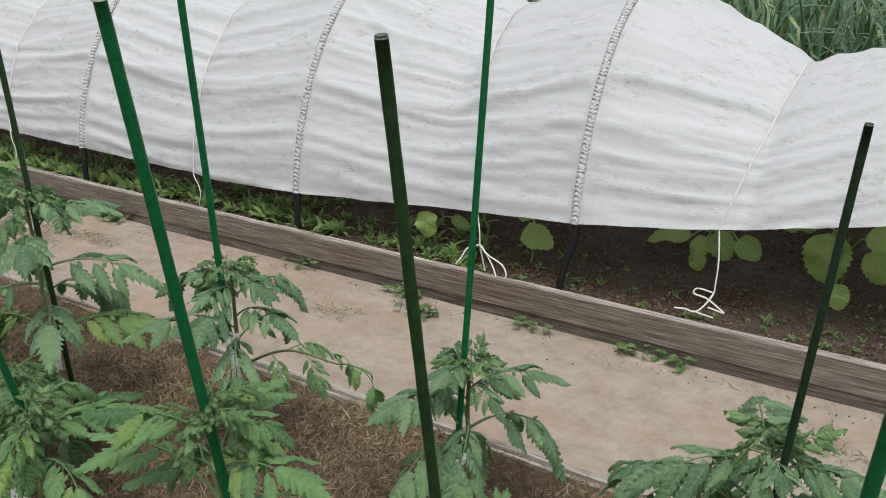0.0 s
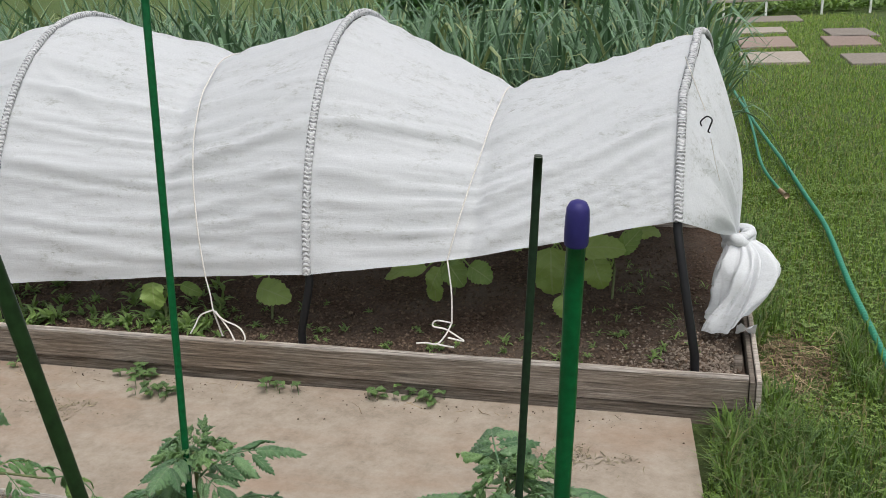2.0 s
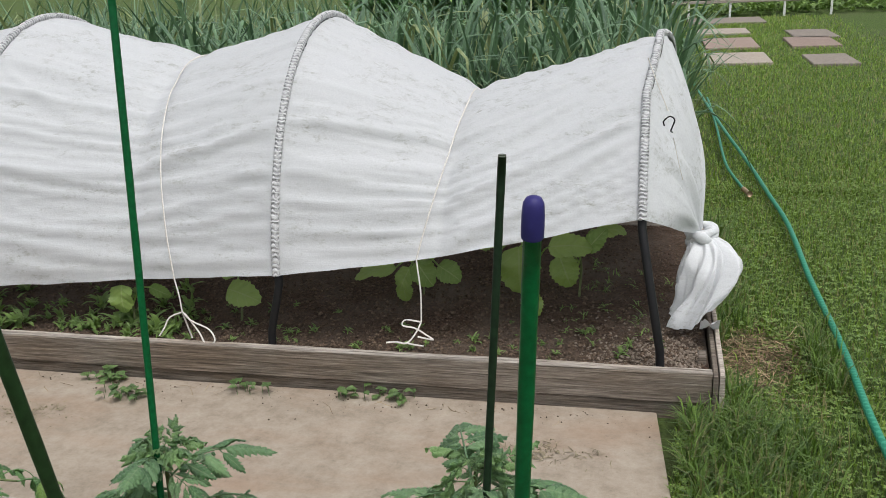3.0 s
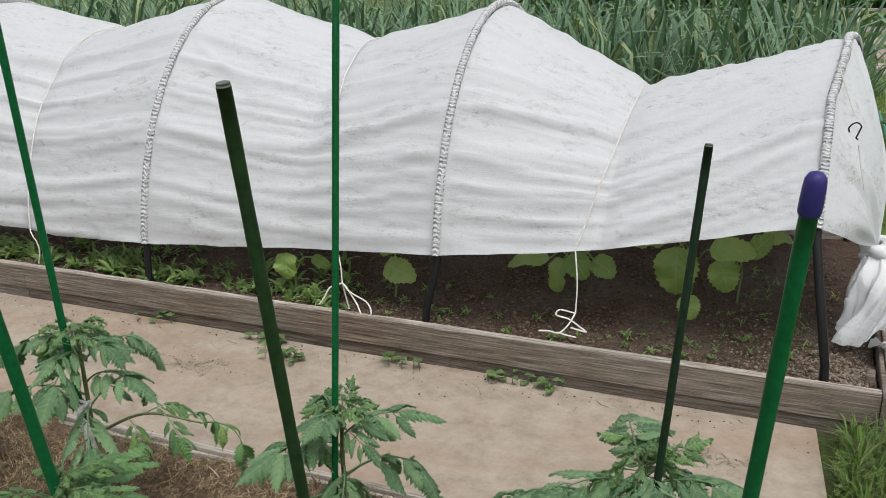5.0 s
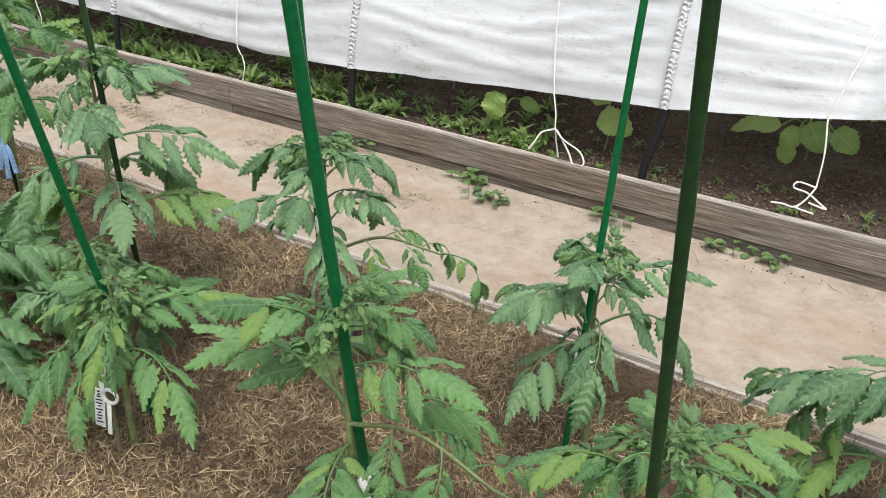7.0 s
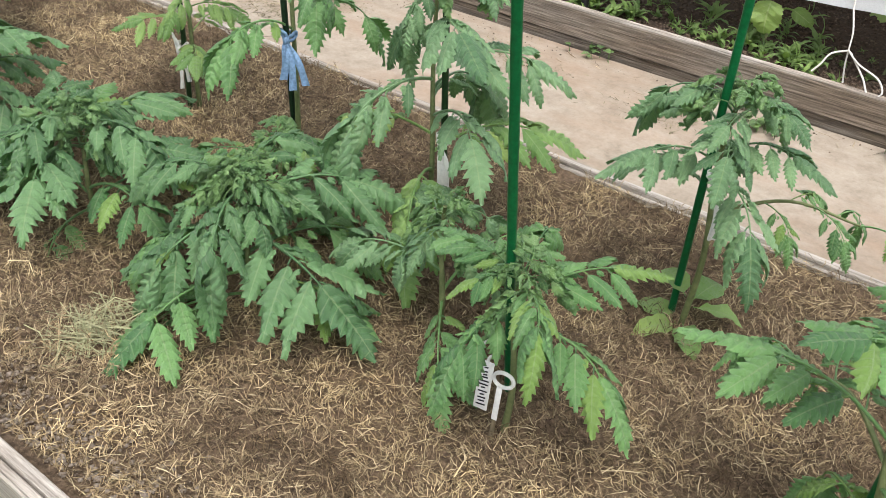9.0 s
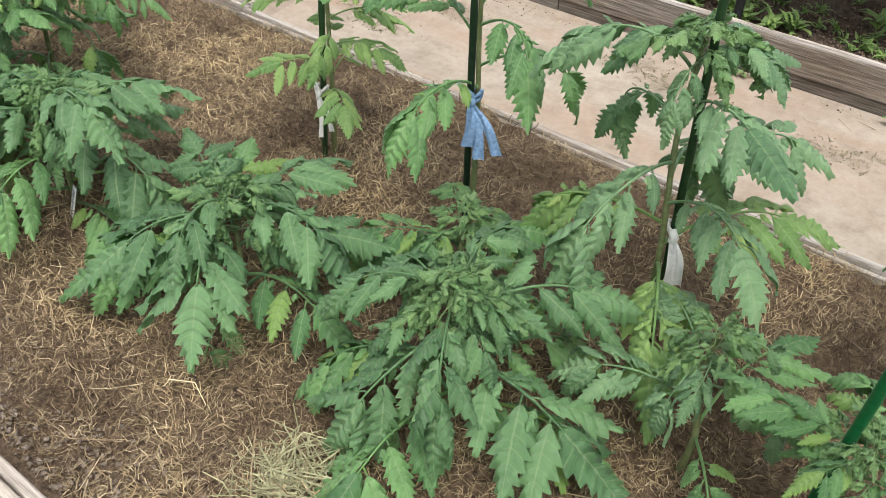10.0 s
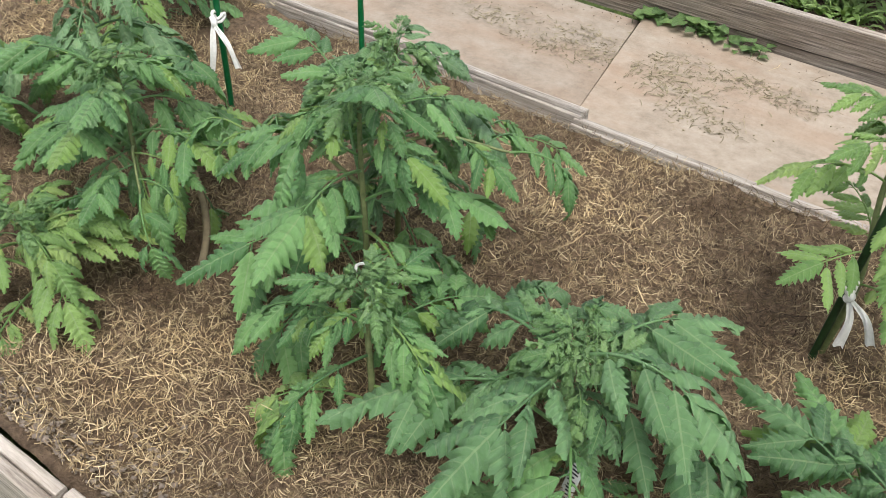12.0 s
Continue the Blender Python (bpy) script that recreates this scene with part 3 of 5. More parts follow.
for i in range(46):
    t = i / 45
    c = KNOT.lerp(Vector((-0.035, 0.47, 0.235)), t) + Vector((0.05 * math.sin(math.pi * t), -0.03 * math.sin(math.pi * t), 0.025 * math.sin(math.pi * t)))
    rx = 0.028 + 0.100 * math.sin(math.pi * (0.02 + t * 0.66)) ** 0.9 * (1 - 0.25 * t)
    row = []
    for k in range(160):
        a = 2 * math.pi * k / 160
        b = a + 0.9 * t
        tri = 1 - 4.2 * abs(wob(math.cos(b) * 2.3, math.sin(b) * 2.3, t * 0.9))
        fine = 1 - 4.0 * abs(wob(math.cos(b) * 5.2, math.sin(b) * 5.2, t * 2.0 + 5))
        w = 1 + (0.13 + 0.15 * t) * tri + (0.03 + 0.02 * t) * fine + 0.38 * wob(math.cos(a) * 1.5, math.sin(a) * 1.5, t * 2.2 + 3)
        row.append(c + Vector((rx * w * math.cos(a) * (1.15 if math.cos(a) < 0 else 0.95), rx * 0.62 * w * math.sin(a), 0.025 * wob(math.cos(a) * 2, math.sin(a) * 2, 7) * t + 0.012 * tri * t * t + 0.10 * t * t * math.cos(a - 0.5))))
    rows.append(row)
part("knotted_tail", Shape().grid(rows, None, True), FLEECE_TAIL, cover, "bunched tail hanging from the knot")
s = Shape()
for k in range(3):
    ring = [KNOT + Vector((0.048 * math.cos(a) * (1 - 0.1 * k), 0.035 * math.sin(a) - 0.01 * k, 0.028 * math.sin(a + k * 1.9) - 0.012 * k)) for a in [2 * math.pi * i / 24 for i in range(25)]]
    tube(ring, lambda t: 0.021 + 0.006 * math.sin(t * 19), 10, s, False)
part("knot", s, FLEECE_TAIL, cover)
part("tail_corner", Shape().grid([[(-0.03 + 0.07 * i / 6, 0.30 + 0.03 * j, 0.24 - 0.075 * j / 4 + 0.012 * math.sin(i * 1.4 + j)) for i in range(7)] for j in range(5)]), FLEECE_END, cover)
for x, a, b in HOOPS[:5]:
    t0 = hem_angle(x)
    pts = [arch(x, t0 + (math.pi - 0.25 - t0) * i / 700, 0.008) for i in range(701)]
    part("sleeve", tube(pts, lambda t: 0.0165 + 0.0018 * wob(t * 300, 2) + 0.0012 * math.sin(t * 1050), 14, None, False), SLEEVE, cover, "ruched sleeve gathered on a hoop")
for x, a, b in HOOPS[:6]:
    hoop = thing("hoop", "black plastic pipe hoop pushed into the soil under the fleece", "hoop", "hoops of the tunnel")
    pts = [arch(x, 0) + Vector((0.0, 0, -0.16))] + [arch(x, math.pi * i / 60, -0.016 * min(1.0, math.sin(math.pi * i / 60) / 0.3)) for i in range(1, 60)] + [arch(x, math.pi) + Vector((0, 0, -0.16))]
    part("pipe", tube(pts, 0.0165, 12), BLACK, hoop)


def over_cover(x0, x1, bulge=0.0, n=60, gap=0.010):
    """A taut line over the cover, resting on its highest folds."""
    place, lift = [], []
    for i in range(n + 1):
        k = i / n
        x = x0 + (x1 - x0) * k ** 1.3 + bulge * math.sin(math.pi * k)
        th = math.pi * 0.52 + (hem_angle(x1) - math.pi * 0.52) * k
        place.append((x, th))
        lift.append(folds(x, th))
    out = []
    for i, (x, th) in enumerate(place):
        near = lift[max(0, i - 5):i + 6]
        out.append(arch(x, th, max(near) * 0.7 + 0.3 * sum(near) / len(near) + gap))
    for _ in range(6):
        out = [out[0]] + [(out[i - 1] + out[i] * 2 + out[i + 1]) / 4 for i in range(1, n)] + [out[-1]]
    return out


def cord(x0, x1, end, loops, label, bulge=0.0):
    c = thing("tie_cord", label, "cord", "cords over the tunnel")
    line = over_cover(x0, x1, bulge)
    e = Vector(end)
    line += smooth_line([line[-1], line[-1].lerp(e, 0.5) + Vector((0.01, -0.01, 0)), e], 8)[1:]
    part("strand", tube(line, 0.0032, 6), CORD, c)
    for lp in loops:
        part("loose_end", tube(smooth_line([e + Vector(q) for q in lp], 8), 0.0036, 6), CORD, c)


cord(-2.385, -2.17, (-2.11, 0.075, 0.275), [[(0, 0, 0), (0.05, -0.02, -0.03), (0.13, -0.03, -0.06), (0.16, -0.05, -0.10), (0.12, -0.05, -0.12), (0.08, -0.03, -0.07), (0.01, 0, -0.005)], [(0, 0, 0), (-0.05, -0.02, -0.02), (-0.07, -0.04, -0.06), (-0.09, -0.05, -0.09)], [(0, 0, 0), (0.0, 0.02, -0.06), (0.01, 0.03, -0.13)]], "white cord tied down to a twig with loose looped ends")
cord(-1.04, -1.13, (-1.09, 0.10, 0.27), [[(0, 0, 0), (-0.06, -0.01, 0.01), (-0.07, -0.02, -0.01), (-0.02, -0.02, -0.02), (0.03, -0.02, -0.05), (0.05, -0.03, -0.06), (-0.01, -0.03, -0.05)], [(0, 0, 0), (-0.02, -0.03, -0.04), (-0.05, -0.05, -0.07), (-0.09, -0.055, -0.066), (-0.13, -0.06, -0.068)], [(-0.05, -0.05, -0.07), (-0.02, -0.055, -0.073), (0.02, -0.06, -0.075)]], "white cord with a loose tangled knot lying on the soil", 0.045)
cord(-4.04, -3.92, (-3.88, 0.09, 0.27), [[(0, 0, 0), (0.01, 0.0, -0.05), (-0.01, 0.0, -0.12)]], "grey-white cord pegged at the front of the tunnel")
cord(-5.75, -5.6, (-5.55, 0.09, 0.27), [[(0, 0, 0), (0.01, 0.0, -0.05), (-0.01, 0.0, -0.12)]], "grey-white cord pegged far along the tunnel")
hook = thing("wire_hook", "small black wire hook hanging on the fleece end", "hook")
hk = Vector((-0.165, 0.40, 0.985))
part("wire", tube(smooth_line([hk + 0.6 * Vector(q) for q in ((-0.04, 0, -0.01), (-0.045, 0, 0.02), (-0.01, 0, 0.05), (0.02, 0, 0.03), (0.01, 0, -0.01), (0.0, 0, -0.04), (0.012, 0, -0.05))], 6), 0.003, 6), BLACK, hook)
part("thread", tube(smooth_line([hk + Vector(q) for q in ((-0.09, 0.05, 0.24), (-0.05, 0.02, 0.14), (-0.012, 0, 0.05))], 6), 0.002, 5), CORD, hook)
part("thread", tube(smooth_line([hk + Vector(q) for q in ((0.01, 0, -0.05), (0.03, 0.02, -0.14), (0.05, 0.04, -0.22))], 6), 0.0015, 5), CORD, hook)


# ---- leaves ----
def leaflet(length, width, teeth, droop, cup, twist, seed, s, at, along, up, steps=9, blunt=False):
    """A toothed leaflet from at, along the way given; it droops, cups and waves."""
    r = random.Random(seed)
    along, up = Vector(along).normalized(), Vector(up)
    across = along.cross(up).normalized()
    up = across.cross(along)
    rows, uvs = [], []
    ph = r.uniform(0, 6)
    for i in range(steps + 1):
        t = i / steps
        w = width * 0.56 * (math.sin(math.pi * min(1, t * 0.90 + 0.09)) ** 0.8) * (1 - 0.30 * t)
        if blunt:
            w = width * 0.5 * math.sqrt(max(0.0, math.sin(math.pi * min(1, 0.06 + t * 0.94)))) * (1.08 - 0.2 * t)
        if i in (0, steps):
            w *= 0.12
        w *= 1 + teeth * (0.5 if i % 2 else -0.5)
        ang = droop * t * t
        c = at + along * (length * t * math.cos(ang * 0.6)) - up * (length * t * math.sin(ang) * 0.75)
        tw = twist * t
        row = []
        for k, v in enumerate((-1, -0.5, 0, 0.5, 1)):
            lift = cup * abs(v) ** 1.5 * w + 0.20 * w * math.sin(ph + t * 11 + v * 2) * abs(v)
            lead = -0.10 * length * abs(v) * (0.3 if i % 2 else 1.0) * 0.33
            row.append(c + across * (v * w * math.cos(tw)) + up * (lift + v * w * math.sin(tw)) + along * lead)
            uvs.append((t, 0.5 + v * 0.5))
        rows.append(row)
    return s.grid(rows, uvs)


def toothed(s, at, along, up, length, width, droop, r, cup=0.25, steps=21, wave=1.0):
    """A tomato leaflet: seven forward teeth a side, puckered between its side veins, the edges turned down."""
    along, up = Vector(along).normalized(), Vector(up)
    across = along.cross(up).normalized()
    up = across.cross(along)
    notch = [r.uniform(0.25, 0.62) for _ in range(2 * 9)]
    ph, bow = r.uniform(0, 6), r.uniform(-0.18, 0.18)
    rows, uvs, c, ang = [], [], Vector(at), 0.0
    for i in range(steps + 1):
        t = i / steps
        env = 1.93 * (t + 0.012) ** 0.42 * max(0.0, 1.0 - t) ** 0.95
        ang = droop * t ** 1.3
        way = along * math.cos(ang) - up * math.sin(ang)
        nrm = up * math.cos(ang) + along * math.sin(ang)
        side = (across + way * bow * t).normalized()
        row = []
        for v in (-1, -0.66, -0.33, 0, 0.33, 0.66, 1):
            q = abs(v)
            k = (i % 3) / 2
            edge = 1 - notch[(i // 3) * 2 + (v > 0)] * (1 - k) * q ** 2
            w = 0.5 * width * env * edge
            puck = 0.12 * width * env * (1.0 if i % 3 else -0.35) * math.sin(math.pi * min(1.0, q * 1.15)) if q else -0.02 * width
            lift = puck - cup * q ** 1.6 * width * env * 0.5 + wave * 0.07 * width * q * q * math.sin(ph + t * 9 + (2 if v > 0 else 0))
            row.append(c + side * (v * w) + nrm * lift + way * (0.24 * width * q * env + 0.045 * length * k * q ** 3))
            uvs.append((t, 0.5 + v * 0.5))
        rows.append(row)
        c = c + way * (length / steps)
    return s.grid(rows, uvs)


def tomato_leaf(seed, pairs=3, droop=0.9, cup=0.25, wide=0.52, crisp=1.0):
    """A compound leaf one unit long, along +x: an arching rachis, stalked leaflets in pairs with small ones between, a large one at the tip."""
    r = random.Random(seed)
    s = Shape()
    axis, ang = [Vector((0, 0, 0))], 0.22
    sway = r.uniform(-0.35, 0.35)
    for i in range(18):
        ang -= droop * (0.035 + 0.0042 * i)
        axis.append(axis[-1] + Vector((math.cos(ang), sway * (i / 18 - 0.3), math.sin(ang))) * 0.0385)
    tube(axis, lambda t: 0.0115 * (1 - 0.6 * t), 6, s)
    end = (axis[-1] - axis[-3]).normalized()
    toothed(s, axis[-1] - end * 0.02, end, (0.25, 0, 1), 0.47, 0.47 * wide, droop * r.uniform(0.3, 0.8), r, cup, 24, crisp)
    first = 5 if pairs > 3 else 7
    for k in range(pairs):
        i = min(16, first + round(k * (17 - first) / max(1, pairs - 1) * 0.92))
        size = (0.22, 0.31, 0.37, 0.36)[k + 4 - pairs] if pairs > 2 else (0.31, 0.37)[k]
        for side in (-1, 1):
            p = axis[min(17, i + (1 if side > 0 else 0))]
            fwd = (axis[min(18, i + 1)] - axis[i - 1]).normalized()
            way = fwd * r.uniform(0.35, 0.8) + Vector((0, side, 0)) * 0.85 + Vector((0, 0, -0.1 - 0.35 * droop * r.random()))
            st = way.normalized() * r.uniform(0.020, 0.055)
            tube([p, p + st * 0.5 + Vector((0, 0, 0.006)), p + st], 0.0052, 5, s)
            sz = size * r.uniform(0.8, 1.15)
            toothed(s, p + st, way + Vector((0, 0, -0.25 * droop)), (0.2 * r.uniform(-1, 1), -0.35 * side * r.random(), 1), sz, sz * wide * r.uniform(0.9, 1.1), droop * r.uniform(0.3, 1.0), r, cup, 21, crisp)
        if k < pairs - 1:
            for side in (-1, 1):
                p = axis[min(i + 2, 17)]
                way = Vector((0.5, side, -0.25))
                toothed(s, p + way * 0.02, way, (0, 0, 1), 0.085 * r.uniform(0.7, 1.3), 0.055, 0.5, r, cup, 9)
    return s


LEAF = {}
for key, mat in (("green", TOMATO), ("pale", TOMATO_PALE), ("blue", TOMATO_SHEEN)):
    LEAF[key] = [tomato_leaf(11 * i + 3, (3, 4, 3, 4, 2, 4, 3, 4, 3)[i], (0.75 if key == "blue" else 0.60) + 0.19 * (i % 5), (0.35, 0.2, 0.5)[i % 3], 0.50 + 0.04 * (i % 3)).mesh("leaf", mat) for i in range(9)]
LEAF["curl"] = [tomato_leaf(17 * i + 5, 3, 0.65 + 0.15 * i, (0.5, 0.3, 0.6)[i % 3], 0.54, 1.8).mesh("leaf", TOMATO_SHADED) for i in range(6)]
LEAF["crown"] = [tomato_leaf(19 * i + 2, 3, 0.8 + 0.32 * i, (0.7, 0.3, 0.9, 0.4)[i % 4], 0.52, 3.6).mesh("leaf", TOMATO_TIP) for i in range(5)]
LEAF["round"] = [leaflet(1.0, 0.62, 0.1, 0.5, 0.2, 0.1, 3 + i, tube([(-0.15, 0, 0), (0, 0, 0)], 0.015, 5), Vector((0, 0, 0)), (1, 0, 0.1), (0, 0, 1), 9, True).mesh("leaf", TOMATO_PALE) for i in range(3)]


def leaf_at(parent, kind, r, p, azim, rise, size, label=""):
    tilt = 0.7 if kind == "crown" else 0.35
    m = Matrix.Translation(p) @ Matrix.Rotation(azim, 4, "Z") @ Matrix.Rotation(-rise, 4, "Y") @ Matrix.Rotation(r.uniform(-tilt, tilt), 4, "X") @ Matrix.Diagonal((size, size * r.uniform(0.85, 1.15), size, 1))
    return part("leaf", r.choice(LEAF[kind]), None, parent, label, m)


def tomato(x, y, top, seed, leaves=15, size=0.30, kinds=("green", "blue"), bush=False, low=0.08, lean=(0, 0), label="", low_round=False, side=None):
    """A tomato plant at x, y with its tip top metres above the world's floor."""
    r = random.Random(seed)
    z0 = mulch_z(x, y) - 0.01
    t = thing("tomato_plant", label or "staked young tomato plant with toothed green leaves", "tomato plant", "tomato plants", m=pose(x, y, z0))
    h = top - z0
    tip = Vector((lean[0], lean[1], h * (0.80 if bush else 0.90)))
    axis = smooth_line([(0, 0, -0.03), tip * 0.35 + Vector((0.016, -0.012, 0)), tip * 0.7 + Vector((-0.014, 0.014, 0)), tip], 6)
    part("stem", tube(axis, lambda k: 0.0085 - 0.0040 * k, 8), STEM, t)
    count = max(6, round(leaves * (0.9 if bush else 0.80)))
    for i in range(count):
        k = low + (1 - low) * (i + 0.4) / count
        p = axis[min(len(axis) - 1, int(k * (len(axis) - 1)))].copy()
        azim = i * 2.399 + r.uniform(-0.35, 0.35) + seed
        grow = math.sin(math.pi * (0.30 + 0.55 * k))
        sz = size * (0.62 + 0.55 * grow) * (1.05 if bush else 0.92) * r.uniform(0.88, 1.15) * (0.7 if k > 0.93 else 1)
        rise = (0.05 + 0.55 * k if not bush else 0.10 + 0.50 * k) + r.uniform(-0.22, 0.22)
        kind = kinds[0] if k < 0.5 else kinds[-1]
        if k < 0.3 and "pale" in kinds:
            kind = "pale"
        leaf_at(t, kind, r, p, azim, rise, sz)
    young = 15 if not bush else 34
    for i in range(young):
        k = i / young
        spread = 0.020 if bush else 0.006
        p = axis[-1] + Vector((r.gauss(0, spread), r.gauss(0, spread), 0.01 - (0.10 if bush else 0.07) * k))
        leaf_at(t, "crown" if k < 0.75 else kinds[-1], r, p, i * 2.399 + seed + r.uniform(-0.5, 0.5), 1.2 - 0.95 * k + r.uniform(-0.3, 0.3), size * (0.24 + (0.34 if bush else 0.36) * k))
    for a, kk, ln in side or ():
        p = axis[int(kk * (len(axis) - 1))]
        d = Vector((math.cos(a), math.sin(a), 0.22))
        line = smooth_line([p, p + d * ln * 0.5 + Vector((0, 0, 0.035)), p + d * ln + Vector((0, 0, -0.02))], 6)
        shoot = part("side_shoot", tube(line, lambda q: 0.0050 - 0.0024 * q, 7), STEM, t)
        for q in range(5):
            leaf_at(shoot, kinds[0], r, line[min(len(line) - 1, 4 + 2 * q)], a + (0.85 if q % 2 else -0.85) * (1 if q < 4 else 0.1), 0.05, size * (0.55 if q < 4 else 0.7))
    if low_round:
        for i in range(6):
            a = i * 1.15 + seed
            p = axis[1 + i // 3] + Vector((0, 0, 0.008 * i))
            leaf_at(t, "round", r, p + Vector((0.03 * math.cos(a), 0.03 * math.sin(a), 0)), a, 0.15, 0.105)
    return t


def stake(base, top, r, mat, label, cap=None):
    """A coated garden stake from the mulch to its top, slightly leaning, with a plain or capped end."""
    b, t = Vector(base), Vector(top)
    b.z = mulch_z(b.x, b.y) - 0.05
    st = thing("plant_stake", label, "stake", "tomato stakes")
    n = 24
    pts = [b.lerp(t, i / n) for i in range(n + 1)]
    part("rod", tube(pts, lambda k: r * (1 + 0.03 * math.sin(k * 60)), 14), mat, st)
    d = (t - b).normalized()
    if cap:
        cr = r * 1.22
        prof = [(-0.014, cr * 0.97), (-0.012, cr * 1.02), (-0.002, cr * 1.03), (0.010, cr), (0.018, cr * 0.93), (0.0225, cr * 0.7), (0.0245, cr * 0.3)]
        a = d.orthogonal().normalized()
        c = d.cross(a)
        s = Shape().grid([[t + d * h + q * (math.cos(2 * math.pi * k / 16) * a + math.sin(2 * math.pi * k / 16) * c) for k in range(16)] for h, q in prof], None, True)
        s.f.append(tuple(range(len(s.v) - 16, len(s.v))))
        part("cap", s, cap, st, "moulded plastic end cap")
    else:
        part("end_plug", tube([t, t + d * 0.004], r * 0.9, 12), STAKE_DARK if mat is STAKE else CUT_END, st)
    return st


def rag(p, r, mat, label, tails=((0.05, -0.02, -0.10), (0.07, 0.0, -0.05)), w=0.02, name="rag_tie"):
    """A strip of cloth knotted round a stake and stem, with hanging tails."""
    p = Vector(p)
    t = thing(name, label, "cloth tie", "plant ties")
    s = Shape()
    for k in range(2):
        tube([p + Vector(((r + 0.003) * math.cos(a) + 0.004, (r + 0.003) * math.sin(a), 0.008 * k + 0.006 * math.sin(a * 2 + k))) for a in [2 * math.pi * i / 18 for i in range(19)]], 0.0045, 7, s, False)
    part("loop", s, mat, t)
    part("knot", tube(smooth_line([p + Vector((0.008, -r - 0.012, 0.012)), p + Vector((0.02, -r - 0.018, 0.0)), p + Vector((0.012, -r - 0.012, -0.012))], 4), 0.009, 8), mat, t)
    o = p + Vector((0.015, -r - 0.014, 0))
    for q in tails:
        e = o + Vector(q)
        mid = o.lerp(e, 0.5) + Vector((0.01, -0.008, 0.012))
        line = smooth_line([o, mid, e], 6)
        rows = []
        for i, c in enumerate(line):
            k = i / (len(line) - 1)
            ww = w * (0.35 + 0.75 * k)
            rows.append([c + Vector((ww * v, 0.005 * math.cos(v * 4 + k * 5), 0.25 * ww * v * (1 if q[0] > 0 else -1))) for v in (-1, -0.5, 0, 0.5, 1)])
        part("tail", Shape().grid(rows), mat, t)
    return t


def tag(p, up, w, h, label, ring=True, turn=0.0):
    """A white plastic plant label with dark handwriting strokes, wired or pushed in."""
    t = thing("plant_label", label, "label", "plant labels", m=Matrix.Translation(p) @ Matrix.Rotation(turn, 4, "Z") @ Matrix.Rotation(up, 4, "X"))
    part("plate", box(w, 0.0016, h, 0.0006, (0, 0, 0)), WHITE_PLASTIC, t)
    r = random.Random(int(abs(p[0]) * 100))
    s = Shape()
    z = h * 0.38
    while z > -h * 0.4:
        k = r.uniform(0.25, 0.75)
        s.add([(-w * 0.5 * k, -0.0018, z), (w * 0.5 * k, -0.0018, z + 0.002), (w * 0.5 * k, -0.0018, z - 0.0015), (-w * 0.5 * k, -0.0018, z - 0.0035)], [(0, 1, 2, 3)])
        z -= r.uniform(0.006, 0.010)
    part("writing", s, INK, t, smooth=False)
    if ring:
        part("hook", tube(smooth_line([(0, 0, h * 0.5), (0.004, 0, h * 0.5 + 0.012), (0.018, 0, h * 0.5 + 0.022), (0.016, 0, h * 0.5 + 0.042), (-0.004, 0, h * 0.5 + 0.048), (-0.014, 0, h * 0.5 + 0.036)], 5), 0.0035, 7), WHITE_PLASTIC, t)
        part("ring", tube([(0.042 + 0.021 * math.cos(a), -0.01, h * 0.32 + 0.016 * math.sin(a)) for a in [2 * math.pi * i / 22 for i in range(23)]], 0.0042, 8, None, False), WHITE_PLASTIC, t)
        part("strip", box(0.012, 0.003, h * 0.75, 0.001, (0.036, -0.008, -0.02)), WHITE_PLASTIC, t)
    return t


# ---- tomato bed ----
stake((-0.566, -1.469, 0), (-0.482, -1.42, 1.27), 0.0080, STAKE_DARKER, "thin blackish-green coated plant stake")
stake((-1.272, -1.511, 0), (-1.222, -1.412, 1.62), 0.0078, STAKE, "thin bright green plastic-coated plant stake")
stake((-2.029, -1.455, 0), (-1.998, -1.575, 1.62), 0.0092, STAKE, "green coated stake behind a tied tomato plant")
stake((-1.472, -1.96, 0), (-1.461, -2.194, 1.50), 0.0108, STAKE, "thick bright green stake with a white end cap", WHITE_PLASTIC)
stake((-2.640, -1.588, 0), (-2.647, -1.66, 1.38), 0.0085, STAKE_DARK, "dark green coated stake by a tall tomato plant")
stake((-2.190, -1.934, 0), (-2.115, -2.24, 1.40), 0.0090, STAKE, "bright green stake slanting beside a labelled plant")
stake((-0.884, -2.042, 0), (-0.867, -2.292, 1.479), 0.0082, STAKE_DARK, "dark green stake with a flat cut top")
stake((-0.411, -2.047, 0), (-0.310, -2.252, 1.40), 0.0080, STAKE, "bright green stake with a dark blue cap", BLUE_CAP)
stake((-3.188, -1.59, 0), (-3.15, -1.67, 1.25), 0.0085, STAKE_DARKER, "dark stake tied with a pale blue rag")
stake((-3.741, -1.54, 0), (-3.685, -1.552, 1.15), 0.0085, STAKE_DARK, "dark green stake tied with a white rag")
stake((-5.50, -1.60, 0), (-5.44, -1.66, 1.2), 0.0090, STAKE, "bright green stake tied with a cream strip")
stake((-5.25, -1.28, 0), (-5.30, -1.22, 1.2), 0.0090, STAKE, "bright green stake at the path edge")

tomato(-0.56, -1.40, 0.66, 1, 16, 0.32, ("green", "blue"), low=0.4, label="small staked tomato plant at the path edge", side=[(3.0, 0.6, 0.20)])
tomato(-1.25, -1.45, 0.67, 2, 13, 0.28, ("green", "blue"), low=0.5, label="dense-topped staked tomato plant by the path", side=[(2.8, 0.6, 0.18)])
